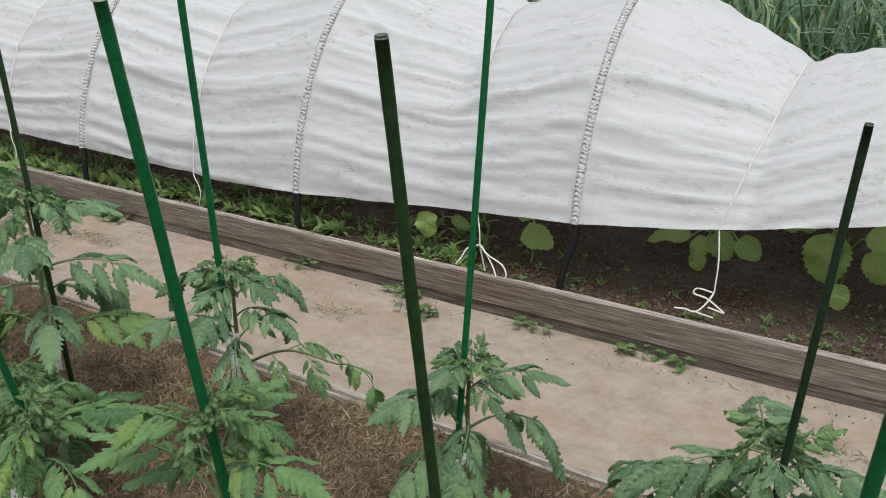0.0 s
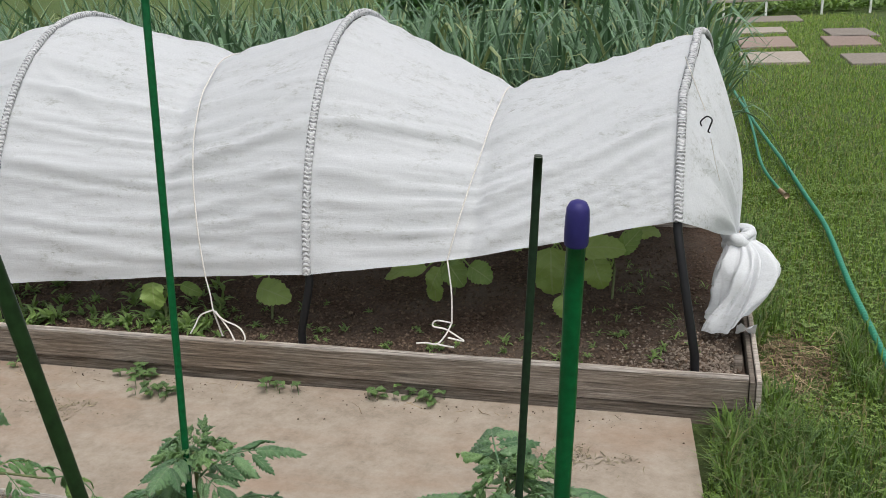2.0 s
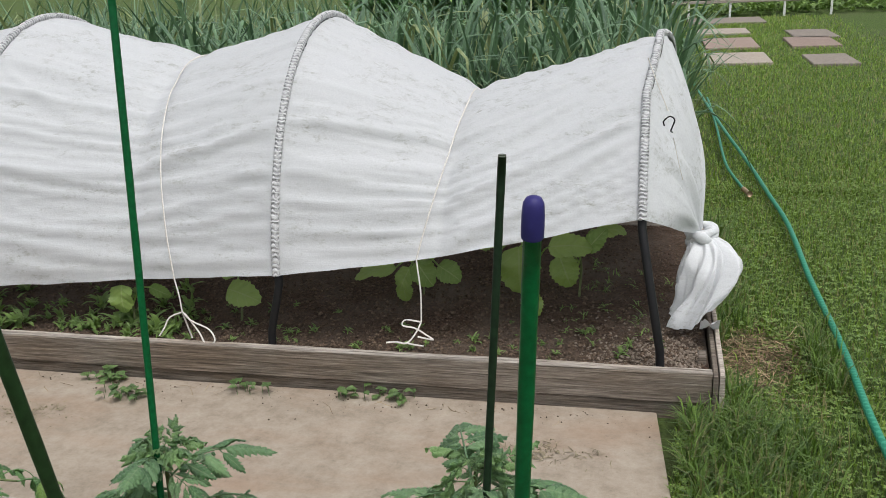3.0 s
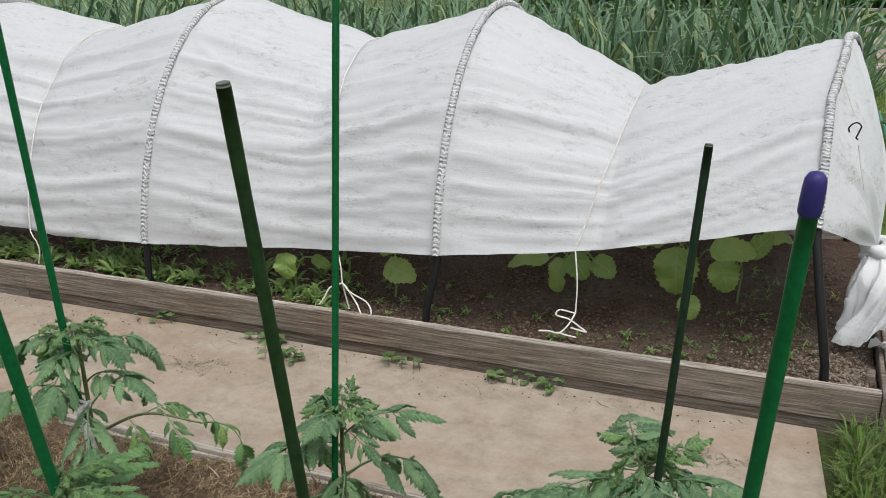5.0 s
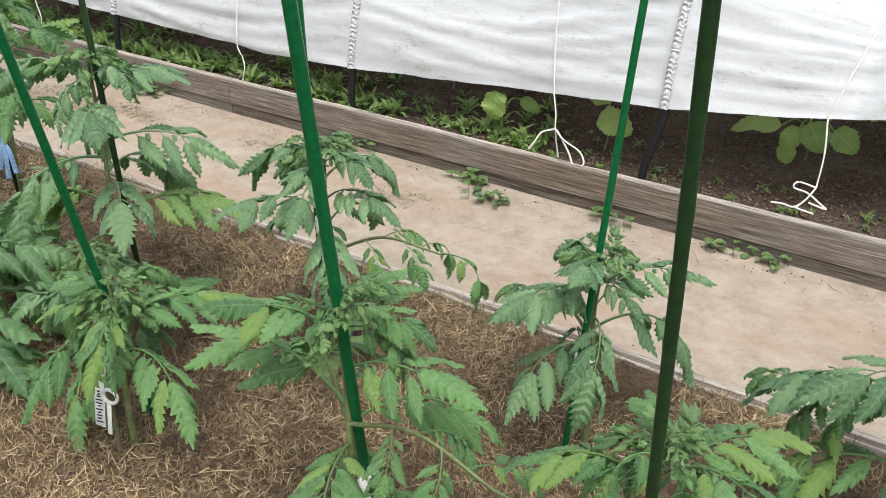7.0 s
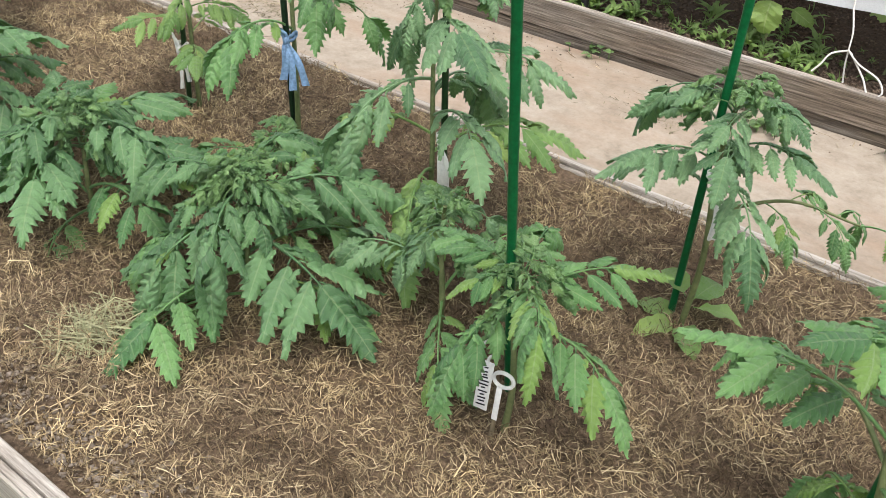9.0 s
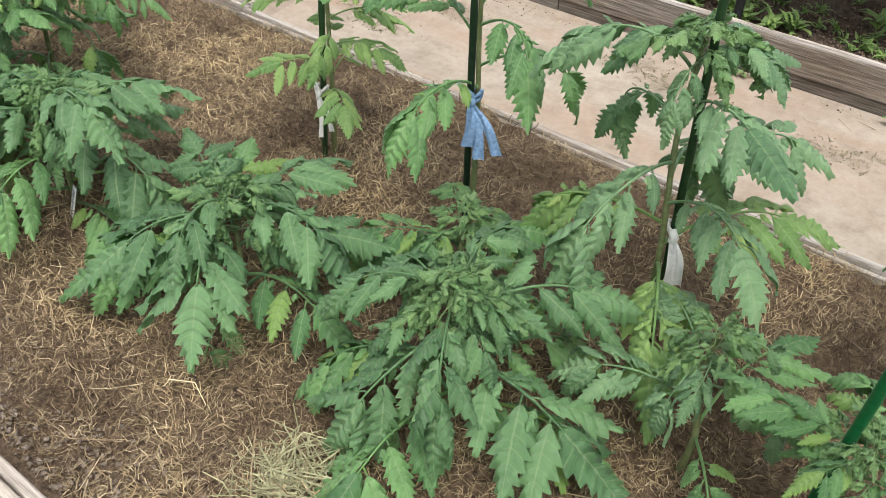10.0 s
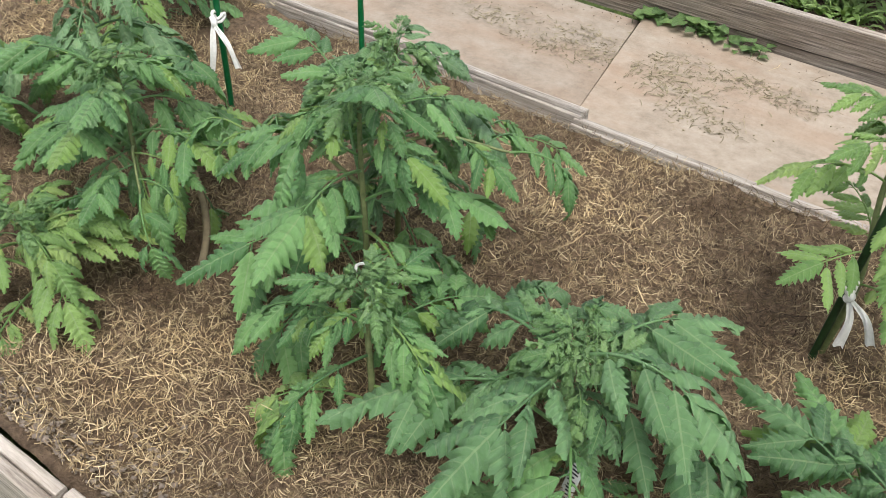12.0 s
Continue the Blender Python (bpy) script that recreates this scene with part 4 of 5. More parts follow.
tomato(-1.99, -1.49, 0.78, 3, 13, 0.29, ("green", "blue"), low=0.55, label="tall-stemmed tomato plant tied to a green stake", low_round=True, side=[(0.3, 0.55, 0.30)])
tomato(-1.47, -2.05, 0.80, 4, 13, 0.28, ("green", "green"), low=0.25, label="spreading tomato plant on a capped stake", side=[(-0.15, 0.6, 0.34), (2.6, 0.6, 0.2)])
tomato(-2.66, -1.64, 0.92, 5, 15, 0.35, ("pale", "green", "blue"), low=0.35, label="tall tomato plant with pale lower leaves")
tomato(-2.13, -2.05, 0.54, 6, 10, 0.29, ("green", "green"), low=0.62, label="tomato plant with a white label at its foot")
tomato(-0.90, -2.02, 0.72, 7, 16, 0.27, ("blue", "green"), low=0.45, label="small greyish tomato plant at a dark stake")
tomato(-2.86, -2.08, 0.52, 8, 18, 0.32, ("green", "curl"), True, label="bushy tomato plant with curled dense foliage")
tomato(-3.45, -2.11, 0.45, 9, 18, 0.30, ("green", "curl"), True, label="low bushy tomato plant spreading on mulch")
tomato(-4.04, -2.16, 0.51, 10, 18, 0.33, ("green", "curl"), True, label="bushy tomato plant with drooping curled leaves")
tomato(-3.17, -1.60, 1.02, 11, 11, 0.32, ("pale", "green"), low=0.50, label="thin tall tomato plant tied with blue cloth")
tomato(-3.73, -1.51, 0.80, 12, 17, 0.22, ("pale", "pale"), low=0.35, label="thin light green tomato plant tied with white cloth")
tomato(-3.06, -1.78, 0.34, 13, 11, 0.25, ("green", "green"), low=0.3, label="small tomato seedling in the mulch")
tomato(-4.40, -2.27, 0.48, 14, 12, 0.30, ("pale", "green"), low=0.15, label="leggy tomato plant with pale lower leaves")
tomato(-4.62, -2.02, 0.72, 15, 23, 0.31, ("green", "green"), low=0.2, label="large leafy tomato plant with arching shoots", side=[(0.5, 0.7, 0.30), (3.3, 0.6, 0.30)])
tomato(-4.72, -1.78, 0.68, 16, 20, 0.29, ("green", "blue"), low=0.2, label="dense tomato plant behind the leafy bushes", side=[(0.4, 0.6, 0.25)])
tomato(-5.25, -2.12, 0.58, 17, 19, 0.32, ("green", "green"), low=0.3, label="woody-stemmed tomato plant leaning over mulch", side=[(-0.6, 0.5, 0.25)])
tomato(-5.18, -2.47, 0.36, 18, 12, 0.27, ("pale", "pale"), low=0.3, label="small pale tomato plant near the board")
tomato(-5.75, -1.85, 0.62, 19, 19, 0.31, ("green", "blue"), label="tomato plant far along the bed")
tomato(-6.0, -2.25, 0.60, 20, 19, 0.34, ("green", "green"), label="tomato plant far along the near row")
tomato(-6.1, -1.40, 0.65, 21, 17, 0.31, ("green", "blue"), label="far tomato plant near the path")
tomato(-2.42, -1.90, 0.48, 24, 9, 0.27, ("green", "blue"), low=0.3, label="tomato plant between labelled and bushy ones")

rag((-2.00, -1.50, 0.50), 0.012, RIBBON, "white cloth strip tying stem to stake", ((0.03, -0.02, -0.12), (0.045, -0.01, -0.10)), 0.010)
rag((-3.733, -1.545, 0.305), 0.012, RIBBON, "white rag knotted on a dark stake", ((0.075, -0.03, -0.075), (0.02, -0.02, -0.12), (-0.03, 0, 0.05)), 0.010)
rag((-3.172, -1.612, 0.52), 0.013, BLUE_RAG, "pale blue rag knotted on a dark stake", ((0.10, -0.03, -0.09), (0.05, -0.03, -0.12), (0.015, -0.03, -0.10), (-0.03, 0.0, 0.03)), 0.018)
rag((-2.645, -1.61, 0.40), 0.014, RIBBON, "cream cloth strip round a dark stake", ((0.02, -0.03, -0.16), (0.035, -0.02, -0.10)), 0.014)
rag((-0.555, -1.45, 0.30), 0.012, RIBBON, "white plastic strip tied at a small plant", ((0.03, -0.02, -0.05), (-0.03, -0.02, -0.06)), 0.016)
rag((-1.262, -1.485, 0.36), 0.012, RIBBON, "grey-white strip tied round stem and stake", ((-0.02, -0.02, -0.03), (0.02, 0.0, 0.03)), 0.010)
rag((-1.472, -2.0, 0.30), 0.014, RIBBON, "white cloth strip tied low on a green stake", ((0.04, -0.02, -0.08), (0.02, -0.02, -0.11)), 0.014)
rag((-5.47, -1.63, 0.40), 0.014, RIBBON, "cream cloth strip tied to a bright stake", ((-0.01, -0.03, -0.17), (0.10, -0.02, -0.10)), 0.014)

tag((-2.155, -2.105, 0.235), -0.15, 0.030, 0.115, "white handwritten plant label with hook and ring", True, 0.15)
tag((-3.985, -2.20, 0.150), -0.3, 0.028, 0.10, "white handwritten plant label in the mulch", False, -0.3)
tag((-4.53, -2.10, 0.225), -0.9, 0.02, 0.055, "white plant label lying among leaves", True, 1.2)
tag((-1.40, -2.06, 0.15), -1.1, 0.03, 0.09, "white and violet plant label among leaves", False, 0.4)
s = tube(smooth_line([(0, 0, 0), (0.004, 0.003, 0.09), (0.0, 0.0, 0.19)], 5), 0.005, 6)
w = thing("twig", "dry pale stick holding a plant label", "stick", m=pose(-2.135, -2.092, mulch_z(-2.135, -2.092) - 0.01))
part("stick", s, STEM_BROWN, w)
stub = thing("dry_stem", "grey woody old stem leaning in the bed", "plant stem", m=pose(-5.05, -2.10, mulch_z(-5.05, -2.1)))
part("stem", tube(smooth_line([(0.06, -0.1, -0.01), (0.0, 0, 0.08), (-0.12, 0.08, 0.16), (-0.2, 0.1, 0.3)], 5), lambda k: 0.011 - 0.005 * k, 7), STEM_BROWN, stub)


# ---- loose stuff on the beds ----
def strands(count, where, lo, hi, wlo, whi, seed, lift=0.018, flat=0.35, bend=0.3):
    """Thin bent straws lying on a surface: where(r) gives x, y and the height there."""
    r = random.Random(seed)
    s = Shape()
    for _ in range(count):
        x, y, z = where(r)
        a, ln, w = r.uniform(0, math.pi * 2), r.uniform(lo, hi), r.uniform(wlo, whi)
        e = r.gauss(0, flat)
        d = Vector((math.cos(a) * math.cos(e), math.sin(a) * math.cos(e), math.sin(e)))
        sd = Vector((-math.sin(a), math.cos(a), r.uniform(-0.8, 0.8))).normalized() * w
        c = Vector((x, y, z + abs(r.gauss(0, lift)) + 0.5 * abs(d.z) * ln * 0.5))
        k = Vector((-math.sin(a), math.cos(a), r.uniform(-0.5, 0.8))) * ln * r.uniform(-bend, bend) * 0.5
        p, m, q = c - d * ln * 0.5, c + k, c + d * ln * 0.5
        s.add([p - sd, p + sd, m + sd, m - sd, q + sd * 0.5, q - sd * 0.5], [(0, 1, 2, 3), (3, 2, 4, 5)])
    return s


def on_mulch(r):
    while True:
        x, y = r.uniform(-6.6, 0.2), r.uniform(NEAR_Y + 0.03, EDGE_Y - 0.045)
        if wob(x * 1.1, y * 1.4, 3) + 0.55 * wob(x * 4, y * 4, 8) > -0.62 + 0.25 * (y < -2.68):
            return x, y, mulch_z(x, y)


tagged(part("hay_mulch", strands(250000, on_mulch, 0.010, 0.042, 0.0004, 0.0011, 5, 0.014, 0.55, 0.45), HAY), "dry brown grass mulch strewn over the tomato bed", "mulch", kind="stuff")
tagged(part("long_hay", strands(1700, on_mulch, 0.06, 0.16, 0.0007, 0.0014, 6, 0.018, 0.2, 0.45), HAY), "longer pale straws on top of the mulch", "mulch", kind="stuff")


def lumps(count, where, lo, hi, seed):
    r = random.Random(seed)
    s = Shape()
    for _ in range(count):
        x, y, z = where(r)
        q = lo + (hi - lo) * r.random() ** 3
        o = Vector((x, y, z + q * 0.25))
        v = [o + Vector(c) * q * r.uniform(0.6, 1.15) for c in ((1, 0, 0), (-1, 0.1, 0), (0, 1, 0.1), (0.1, -1, 0), (0, 0.1, 0.8), (0, 0, -0.8), (0.6, 0.6, 0.4), (-0.6, -0.6, 0.4))]
        s.add(v, [(0, 6, 4), (6, 2, 4), (2, 1, 4), (1, 7, 4), (7, 3, 4), (3, 0, 4), (0, 2, 6), (1, 3, 7), (2, 0, 5), (1, 2, 5), (3, 1, 5), (0, 3, 5)])
    return s


def on_soil(r):
    x, y = -abs(r.uniform(0.02, 6.0)), 0.05 + r.random() ** 1.6 * 1.5
    return x, y, soil_z(x, y)


def on_grey(r):
    x = r.uniform(-6.2, -2.0)
    y = NEAR_Y + 0.03 + abs(r.gauss(0, 0.08)) * (1 if wob(x * 1.5, 4) > -0.1 else 0.4)
    return x, y, mulch_z(x, y) + 0.004


tagged(part("soil_clods", lumps(40000, on_soil, 0.0015, 0.012, 8), CLOD), "small dry clods of garden soil", "soil", kind="stuff")
tagged(part("grey_clods", lumps(9000, on_grey, 0.0012, 0.009, 9), GREYSOIL), "dry grey crumbs of soil along the board", "soil", kind="stuff")
tagged(part("corner_clods", lumps(2600, lambda r: (lambda x, y: (x, y, soil_z(x, y)))(-0.03 - abs(r.gauss(0, 0.22)), 0.06 + abs(r.gauss(0, 0.22))), 0.002, 0.010, 19), GREYSOIL), "dry grey clods in the corner of the bed", "soil", kind="stuff")
TUFT = (-2.96, -2.45)
GRASSY = two_scale("half_dry_grass", (0.22, 0.22, 0.12), (0.46, 0.46, 0.28), 60.0, 9.0, 0.8, 0.3, per="island")
tagged(part("cut_grass", strands(170, lambda r: (TUFT[0] + r.gauss(0, 0.035), TUFT[1] + r.gauss(0, 0.05), mulch_z(*TUFT) + 0.012), 0.06, 0.16, 0.0008, 0.0016, 71, 0.012, 0.15, 0.6), GRASSY), "pale half-dry grass clippings on the mulch", "mulch", kind="stuff")
LITTER = [(-5.35, -0.36), (-5.08, -0.44), (-4.87, -0.40), (-4.66, -0.43), (-4.58, -0.32), (-4.38, -0.30), (-4.37, -0.62), (-4.21, -0.32), (-3.4, -0.25), (-3.2, -0.3), (-2.6, -0.35), (-0.6, -0.35), (-4.5, -0.5), (-4.95, -0.3)]


def on_path(r):
    c = r.choice(LITTER)
    x, y = c[0] + r.gauss(0, 0.10), c[1] + r.gauss(0, 0.045)
    return x, min(-0.02, max(EDGE_Y + 0.03, y)), (0.003 if x > -4.72 else -0.018)


def on_path_any(r):
    x, y = r.uniform(-7, -0.2), (-0.03 - abs(r.gauss(0, 0.08))) if r.random() < 0.5 else EDGE_Y + 0.02 + abs(r.gauss(0, 0.06))
    return x, y, (0.002 if x > -4.72 else -0.018)


tagged(part("leaf_litter", lumps(1900, on_path, 0.0012, 0.0048, 10), LITTER_MAT), "crumbs of soil and leaf litter on the path", "litter", kind="stuff")
tagged(part("dry_litter", strands(1700, on_path, 0.01, 0.04, 0.0007, 0.0024, 11, 0.003, 0.1), LITTER_MAT), "dry grass scraps scattered on the path", "litter", kind="stuff")
tagged(part("edge_crumbs", lumps(1100, on_path_any, 0.0012, 0.005, 12), CLOD), "soil crumbs along the edges of the path", "litter", kind="stuff")
tagged(part("path_straws", strands(260, on_path_any, 0.02, 0.11, 0.0007, 0.0014, 13, 0.002, 0.05), HAY), "thin straws scattered on the path", "litter", kind="stuff")


# ---- green things in and round the covered bed ----
def broad_plant(x, y, h, leaves, seed, label):
    """An eggplant: a stem h high, and leaves given by the middle of the blade, its length and breadth, the way it points and the way it faces."""
    r = random.Random(seed)
    z0 = soil_z(x, y) - 0.01
    t = thing("eggplant", label, "vegetable plant", "plants under the tunnel", m=pose(x, y, z0))
    part("stem", tube([(0, 0, 0), (0.01, 0.0, h * 0.5), (0.0, 0.01, h)], 0.006, 6), STEM, t)
    for c, ln, wd, way, face in leaves:
        way = Vector(way).normalized()
        foot = Vector(c) - Vector((x, y, z0)) - way * ln * 0.45
        s = tube(smooth_line([(0, 0, h * 0.6), foot * 0.5 + Vector((0, 0, h * 0.55)), foot], 4), 0.0042, 5)
        leaflet(ln, wd, 0.12, 0.45, 0.12, r.uniform(-0.15, 0.15), seed * 3 + int(ln * 1000), s, foot, way, face, 16, True)
        part("leaf", s, BROAD, t)
    return t


DOWN, FRONT = (0.05, -0.35, -0.9), (0, -0.85, 0.45)
broad_plant(-2.46, 0.24, 0.16, [((-2.448, 0.16, 0.285), 0.125, 0.125, DOWN, FRONT), ((-2.35, 0.30, 0.27), 0.10, 0.06, (0.9, 0, -0.4), FRONT)], 1, "light green eggplant seedling with a drooping round leaf")
broad_plant(-2.02, 0.40, 0.14, [((-1.955, 0.31, 0.272), 0.155, 0.125, (1, -0.2, -0.2), (0, -0.75, 0.65)), ((-2.10, 0.5, 0.30), 0.12, 0.10, (-0.8, 0.3, 0.2), (0, -0.3, 0.9))], 2, "light green eggplant seedling beside a hoop")
broad_plant(-1.25, 0.72, 0.20, [((-1.46, 0.66, 0.275), 0.21, 0.095, (-1, -0.15, -0.02), (0, -0.55, 0.85)), ((-1.21, 0.60, 0.290), 0.13, 0.12, (0.5, -0.4, -0.5), (0, -0.8, 0.5)), ((-1.10, 0.62, 0.290), 0.12, 0.11, (0.9, -0.3, -0.4), (0, -0.7, 0.6)), ((-1.30, 0.60, 0.262), 0.11, 0.09, (-0.3, -0.5, -0.6), FRONT), ((-1.31, 0.62, 0.185), 0.085, 0.08, DOWN, FRONT), ((-1.0, 0.85, 0.36), 0.15, 0.12, (0.8, 0.2, 0.2), (0, -0.4, 0.9))], 3, "broad-leaved eggplant under the fleece")
broad_plant(-0.74, 0.82, 0.24, [((-0.80, 0.72, 0.275), 0.215, 0.195, DOWN, FRONT), ((-0.60, 0.76, 0.262), 0.15, 0.135, (0.35, -0.35, -0.8), FRONT), ((-0.705, 0.46, 0.215), 0.105, 0.095, (0.25, -0.4, -0.7), FRONT), ((-0.95, 0.90, 0.35), 0.15, 0.10, (-0.9, 0.1, 0.2), (0, -0.5, 0.8))], 4, "broad-leaved eggplant with a yellowing leaf")
broad_plant(-0.54, 0.80, 0.28, [((-0.57, 0.62, 0.430), 0.185, 0.125, (0.95, -0.1, 0.15), (0, -0.7, 0.7)), ((-0.46, 0.66, 0.440), 0.13, 0.085, (0.6, 0, 0.7), (0.3, -0.7, 0.5)), ((-0.40, 0.90, 0.42), 0.13, 0.10, (0.9, 0.2, 0.1), (0, -0.5, 0.8))], 5, "broad-leaved eggplant at the open end")
for gx in (-3.0, -3.9):
    broad_plant(gx, 0.7, 0.20, [((gx - 0.1, 0.62, 0.32), 0.14, 0.12, (-0.8, -0.3, 0.1), (0, -0.5, 0.8)), ((gx + 0.1, 0.66, 0.32), 0.14, 0.11, (0.9, -0.2, 0.1), (0, -0.4, 0.9))], 6, "eggplant in the shade of the fleece")


def weed_tuft(s, x, y, z, h, r, n=9, width=0.25):
    for _ in range(n):
        a, e = r.uniform(0, 6.28), r.uniform(0.3, 1.3)
        d = Vector((math.cos(a) * math.cos(e), math.sin(a) * math.cos(e), math.sin(e)))
        leaflet(h * r.uniform(0.5, 1.1), h * width, 0.3, r.uniform(0.2, 1.0), 0.1, 0, r.randint(0, 999), s, Vector((x + r.gauss(0, h * 0.15), y + r.gauss(0, h * 0.15), z + h * r.uniform(0, 0.4))), d, (0, 0, 1) if abs(d.z) < 0.9 else (1, 0, 0), 4)


r_ = random.Random(31)
s = Shape()
for _ in range(430):
    x = r_.uniform(-7.5, -2.2) if r_.random() < 0.85 else r_.uniform(-2.2, -0.1)
    y = 0.10 + abs(r_.gauss(0, 0.22))
    weed_tuft(s, x, y, soil_z(x, y), r_.uniform(0.03, 0.10) * (0.45 if x > -2.2 else 1), r_, 13, 0.26)
for _ in range(40):
    x, y = -0.42 + r_.gauss(0, 0.12), 0.75 + r_.gauss(0, 0.25)
    weed_tuft(s, x, y, soil_z(x, y), r_.uniform(0.02, 0.055), r_, 7, 0.12)
tagged(part("weeds", s, WEED), "small weed seedlings growing in the covered bed", "weeds", kind="stuff")

for x, y, n_, lab in ((-1.19, -0.03, 11, "small creeping weed at the foot of the board"), (-1.38, -0.02, 5, "tiny weed at the foot of the board"), (-1.78, -0.03, 8, "low weed rooted under the board"), (-2.42, -0.04, 14, "creeping weed with round leaves on the path"), (-2.26, -0.17, 15, "trailing round-leaved weed on the concrete"), (-3.05, -0.02, 7, "weed under the board"), (-4.62, -0.01, 16, "broad weed in the joint by the board"), (-4.83, 0.0, 12, "leafy weed between path and board"), (-4.42, -0.04, 12, "trailing weed along the board")):
    t = thing("weed", lab, "weed", "weeds along the path", m=pose(x, y, 0.0 if x > -4.72 else -0.02))
    for _ in range(round(n_ * 1.5)):
        s = Shape()
        a = r_.uniform(0, 6.28)
        q = Vector((r_.gauss(0, 0.045), min(0.02, r_.gauss(-0.015, 0.022)), r_.uniform(0.006, 0.045)))
        sz = r_.uniform(0.030, 0.050) * (1.7 if x < -4.5 and x > -5 else 1)
        leaflet(sz, sz * 0.8, 0.06, 0.4, 0.2, 0.1, r_.randint(0, 999), s, Vector((0, 0, 0)), (math.cos(a), math.sin(a), 0.3), (0, 0, 1), 5)
        tube([(0, 0, -q.z), (0, 0, 0)], 0.0012, 4, s)
        part("leaf", s, PATH_WEED, t, "", Matrix.Translation(q))


# ---- leeks behind the tunnel ----
lb = thing("raised_bed", "weathered board frame of the leek bed", "raised bed", kind="structure")
board("board", lb, (0.075, 2.70), (-0.01, 6.65), -0.03, 0.165, 0.022, WOOD_TOP)
board("board", lb, (WEST, 2.67), (0.05, 2.67), -0.03, 0.16, 0.022, WOOD)
board("board", lb, (WEST, 6.65), (-0.01, 6.65), -0.03, 0.16, 0.022, WOOD)
s = Shape().grid([[(0.04 - 9.4 * i / 60, 2.70 + 3.9 * j / 20, 0.13 + 0.015 * wob(i * 0.6, j * 0.6, 3)) for i in range(61)] for j in range(21)])
tagged(part("soil", s, SOIL), "dark soil of the leek bed", "soil", kind="structure")


def leek_blade(length, width, lean, bend, fold, seed):
    """A keeled blade that leans out, arches, and may fold over near its tip."""
    r = random.Random(seed)
    rows, uvs, n_ = [], [], 11
    at, p, tf, turn = Vector((0, 0, 0)), lean, r.uniform(0.5, 0.8), r.uniform(-0.5, 0.5)
    for i in range(n_ + 1):
        t = i / n_
        p = lean + bend * t * t + fold * min(1.0, max(0.0, (t - tf) / 0.14))
        w = width * 0.5 * min(1.0, 0.75 + t) * (1 - t ** 2.2) ** 0.8 + 0.001
        k = turn * t
        out, sd = Vector((math.cos(p), 0, -math.sin(p))), Vector((math.sin(k), math.cos(k), 0))
        rows.append([at + out * 0.45 * w - sd * w, at, at + out * 0.45 * w + sd * w])
        uvs += [(t, 0.0), (t, 0.5), (t, 1.0)]
        at = at + Vector((math.sin(p), 0.03 * turn, math.cos(p))) * (length / n_)
    return Shape().grid(rows, uvs)


BLADE_SHAPES = [leek_blade(0.86 + 0.05 * (i % 5), 0.027 + 0.004 * (i % 4), 0.06 + 0.03 * (i % 3), 0.25 + 0.22 * (i % 4), (0, 0.9, 0, 1.7, 0.4, 2.2)[i % 6], i) for i in range(12)]
BLADES = [b.mesh("leaf", LEEK) for b in BLADE_SHAPES]
STALK = tube([(0, 0, -0.02), (0, 0, 0.12), (0, 0, 0.24)], lambda k: 0.016 + 0.003 * k, 8).mesh("stalk", plain("pale_leek_stalk", (0.30, 0.38, 0.24), 0.5))


def leek_leaves(r, count=14):
    """Which blade, and how it stands on the stalk: a fan of two ranks, the outer ones leaning more."""
    for i in range(count):
        side = 0 if i % 2 else math.pi
        yield r.randrange(len(BLADES)), Matrix.Translation((0, 0, 0.08 + 0.014 * i)) @ Matrix.Rotation(side + r.uniform(-0.75, 0.75), 4, "Z") @ Matrix.Rotation(r.uniform(-0.10, 0.18) + 0.48 * (1 - i / count), 4, "Y") @ Matrix.Scale(r.uniform(0.82, 1.1) * (0.82 + 0.024 * i), 4)


proto = []
for v in range(6):
    r = random.Random(40 + v)
    lk = thing("leek", "tall leek with arching blue-green blades", "leek", "rows of leeks", m=pose(-0.20 - 0.2 * v, 2.85, 0.12))
    part("stalk", STALK, None, lk)
    for which, m_ in leek_leaves(r):
        part("leaf", BLADES[which], None, lk, "", m_)
    proto.append(lk)
r = random.Random(77)
far_rows = Shape()
for row in range(13):
    for k in range(44):
        if row == 0 and k < 6:
            continue
        x, y = -0.18 - 0.20 * k + r.gauss(0, 0.035), 2.85 + 0.29 * row + r.gauss(0, 0.03)
        stand = pose(x, y, 0.12, r.uniform(-6, 6), r.uniform(-6, 6), r.uniform(0, 360)) @ Matrix.Scale(r.uniform(0.94, 1.16), 4)
        if row < 4:
            copy_thing(proto[(row * 3 + k * 2) % 6], stand)
            continue
        for which, m_ in leek_leaves(r, 12):
            b = BLADE_SHAPES[which]
            m_ = stand @ m_
            far_rows.add([m_ @ Vector(q) for q in b.v], b.f, b.uv)
tagged(part("leek_rows", far_rows, LEEK), "dense back rows of tall blue-green leeks", "leeks", kind="stuff")

# a stray leek leaf arching over the lawn
lf = thing("fallen_leaf", "dark green leek leaf arching over the grass", "leaf")
part("blade", Shape().grid([[Vector((-0.16 + 0.62 * t, 2.9 + 0.1 * t, 0.42 + 0.95 * t - 1.35 * t * t)) + Vector((0, v * 0.018 * (1 - t) ** 0.5, 0.01 * abs(v))) for v in (-1, 0, 1)] for t in [i / 14 for i in range(15)]]), LEEK, lf)


# ---- lawn ----
SLABS = [(0.44, 10.2, 0.88, 1.3, 0), (1.80, 9.9, 0.60, 1.15, 0), (0.50, 12.2, 0.84, 1.65, 1), (1.82, 12.2, 0.74, 1.5, 1), (0.46, 14.7, 0.95, 1.1, 0), (2.05, 13.6, 0.72, 1.5, 0), (0.36, 17.1, 1.58, 1.5, 0)]
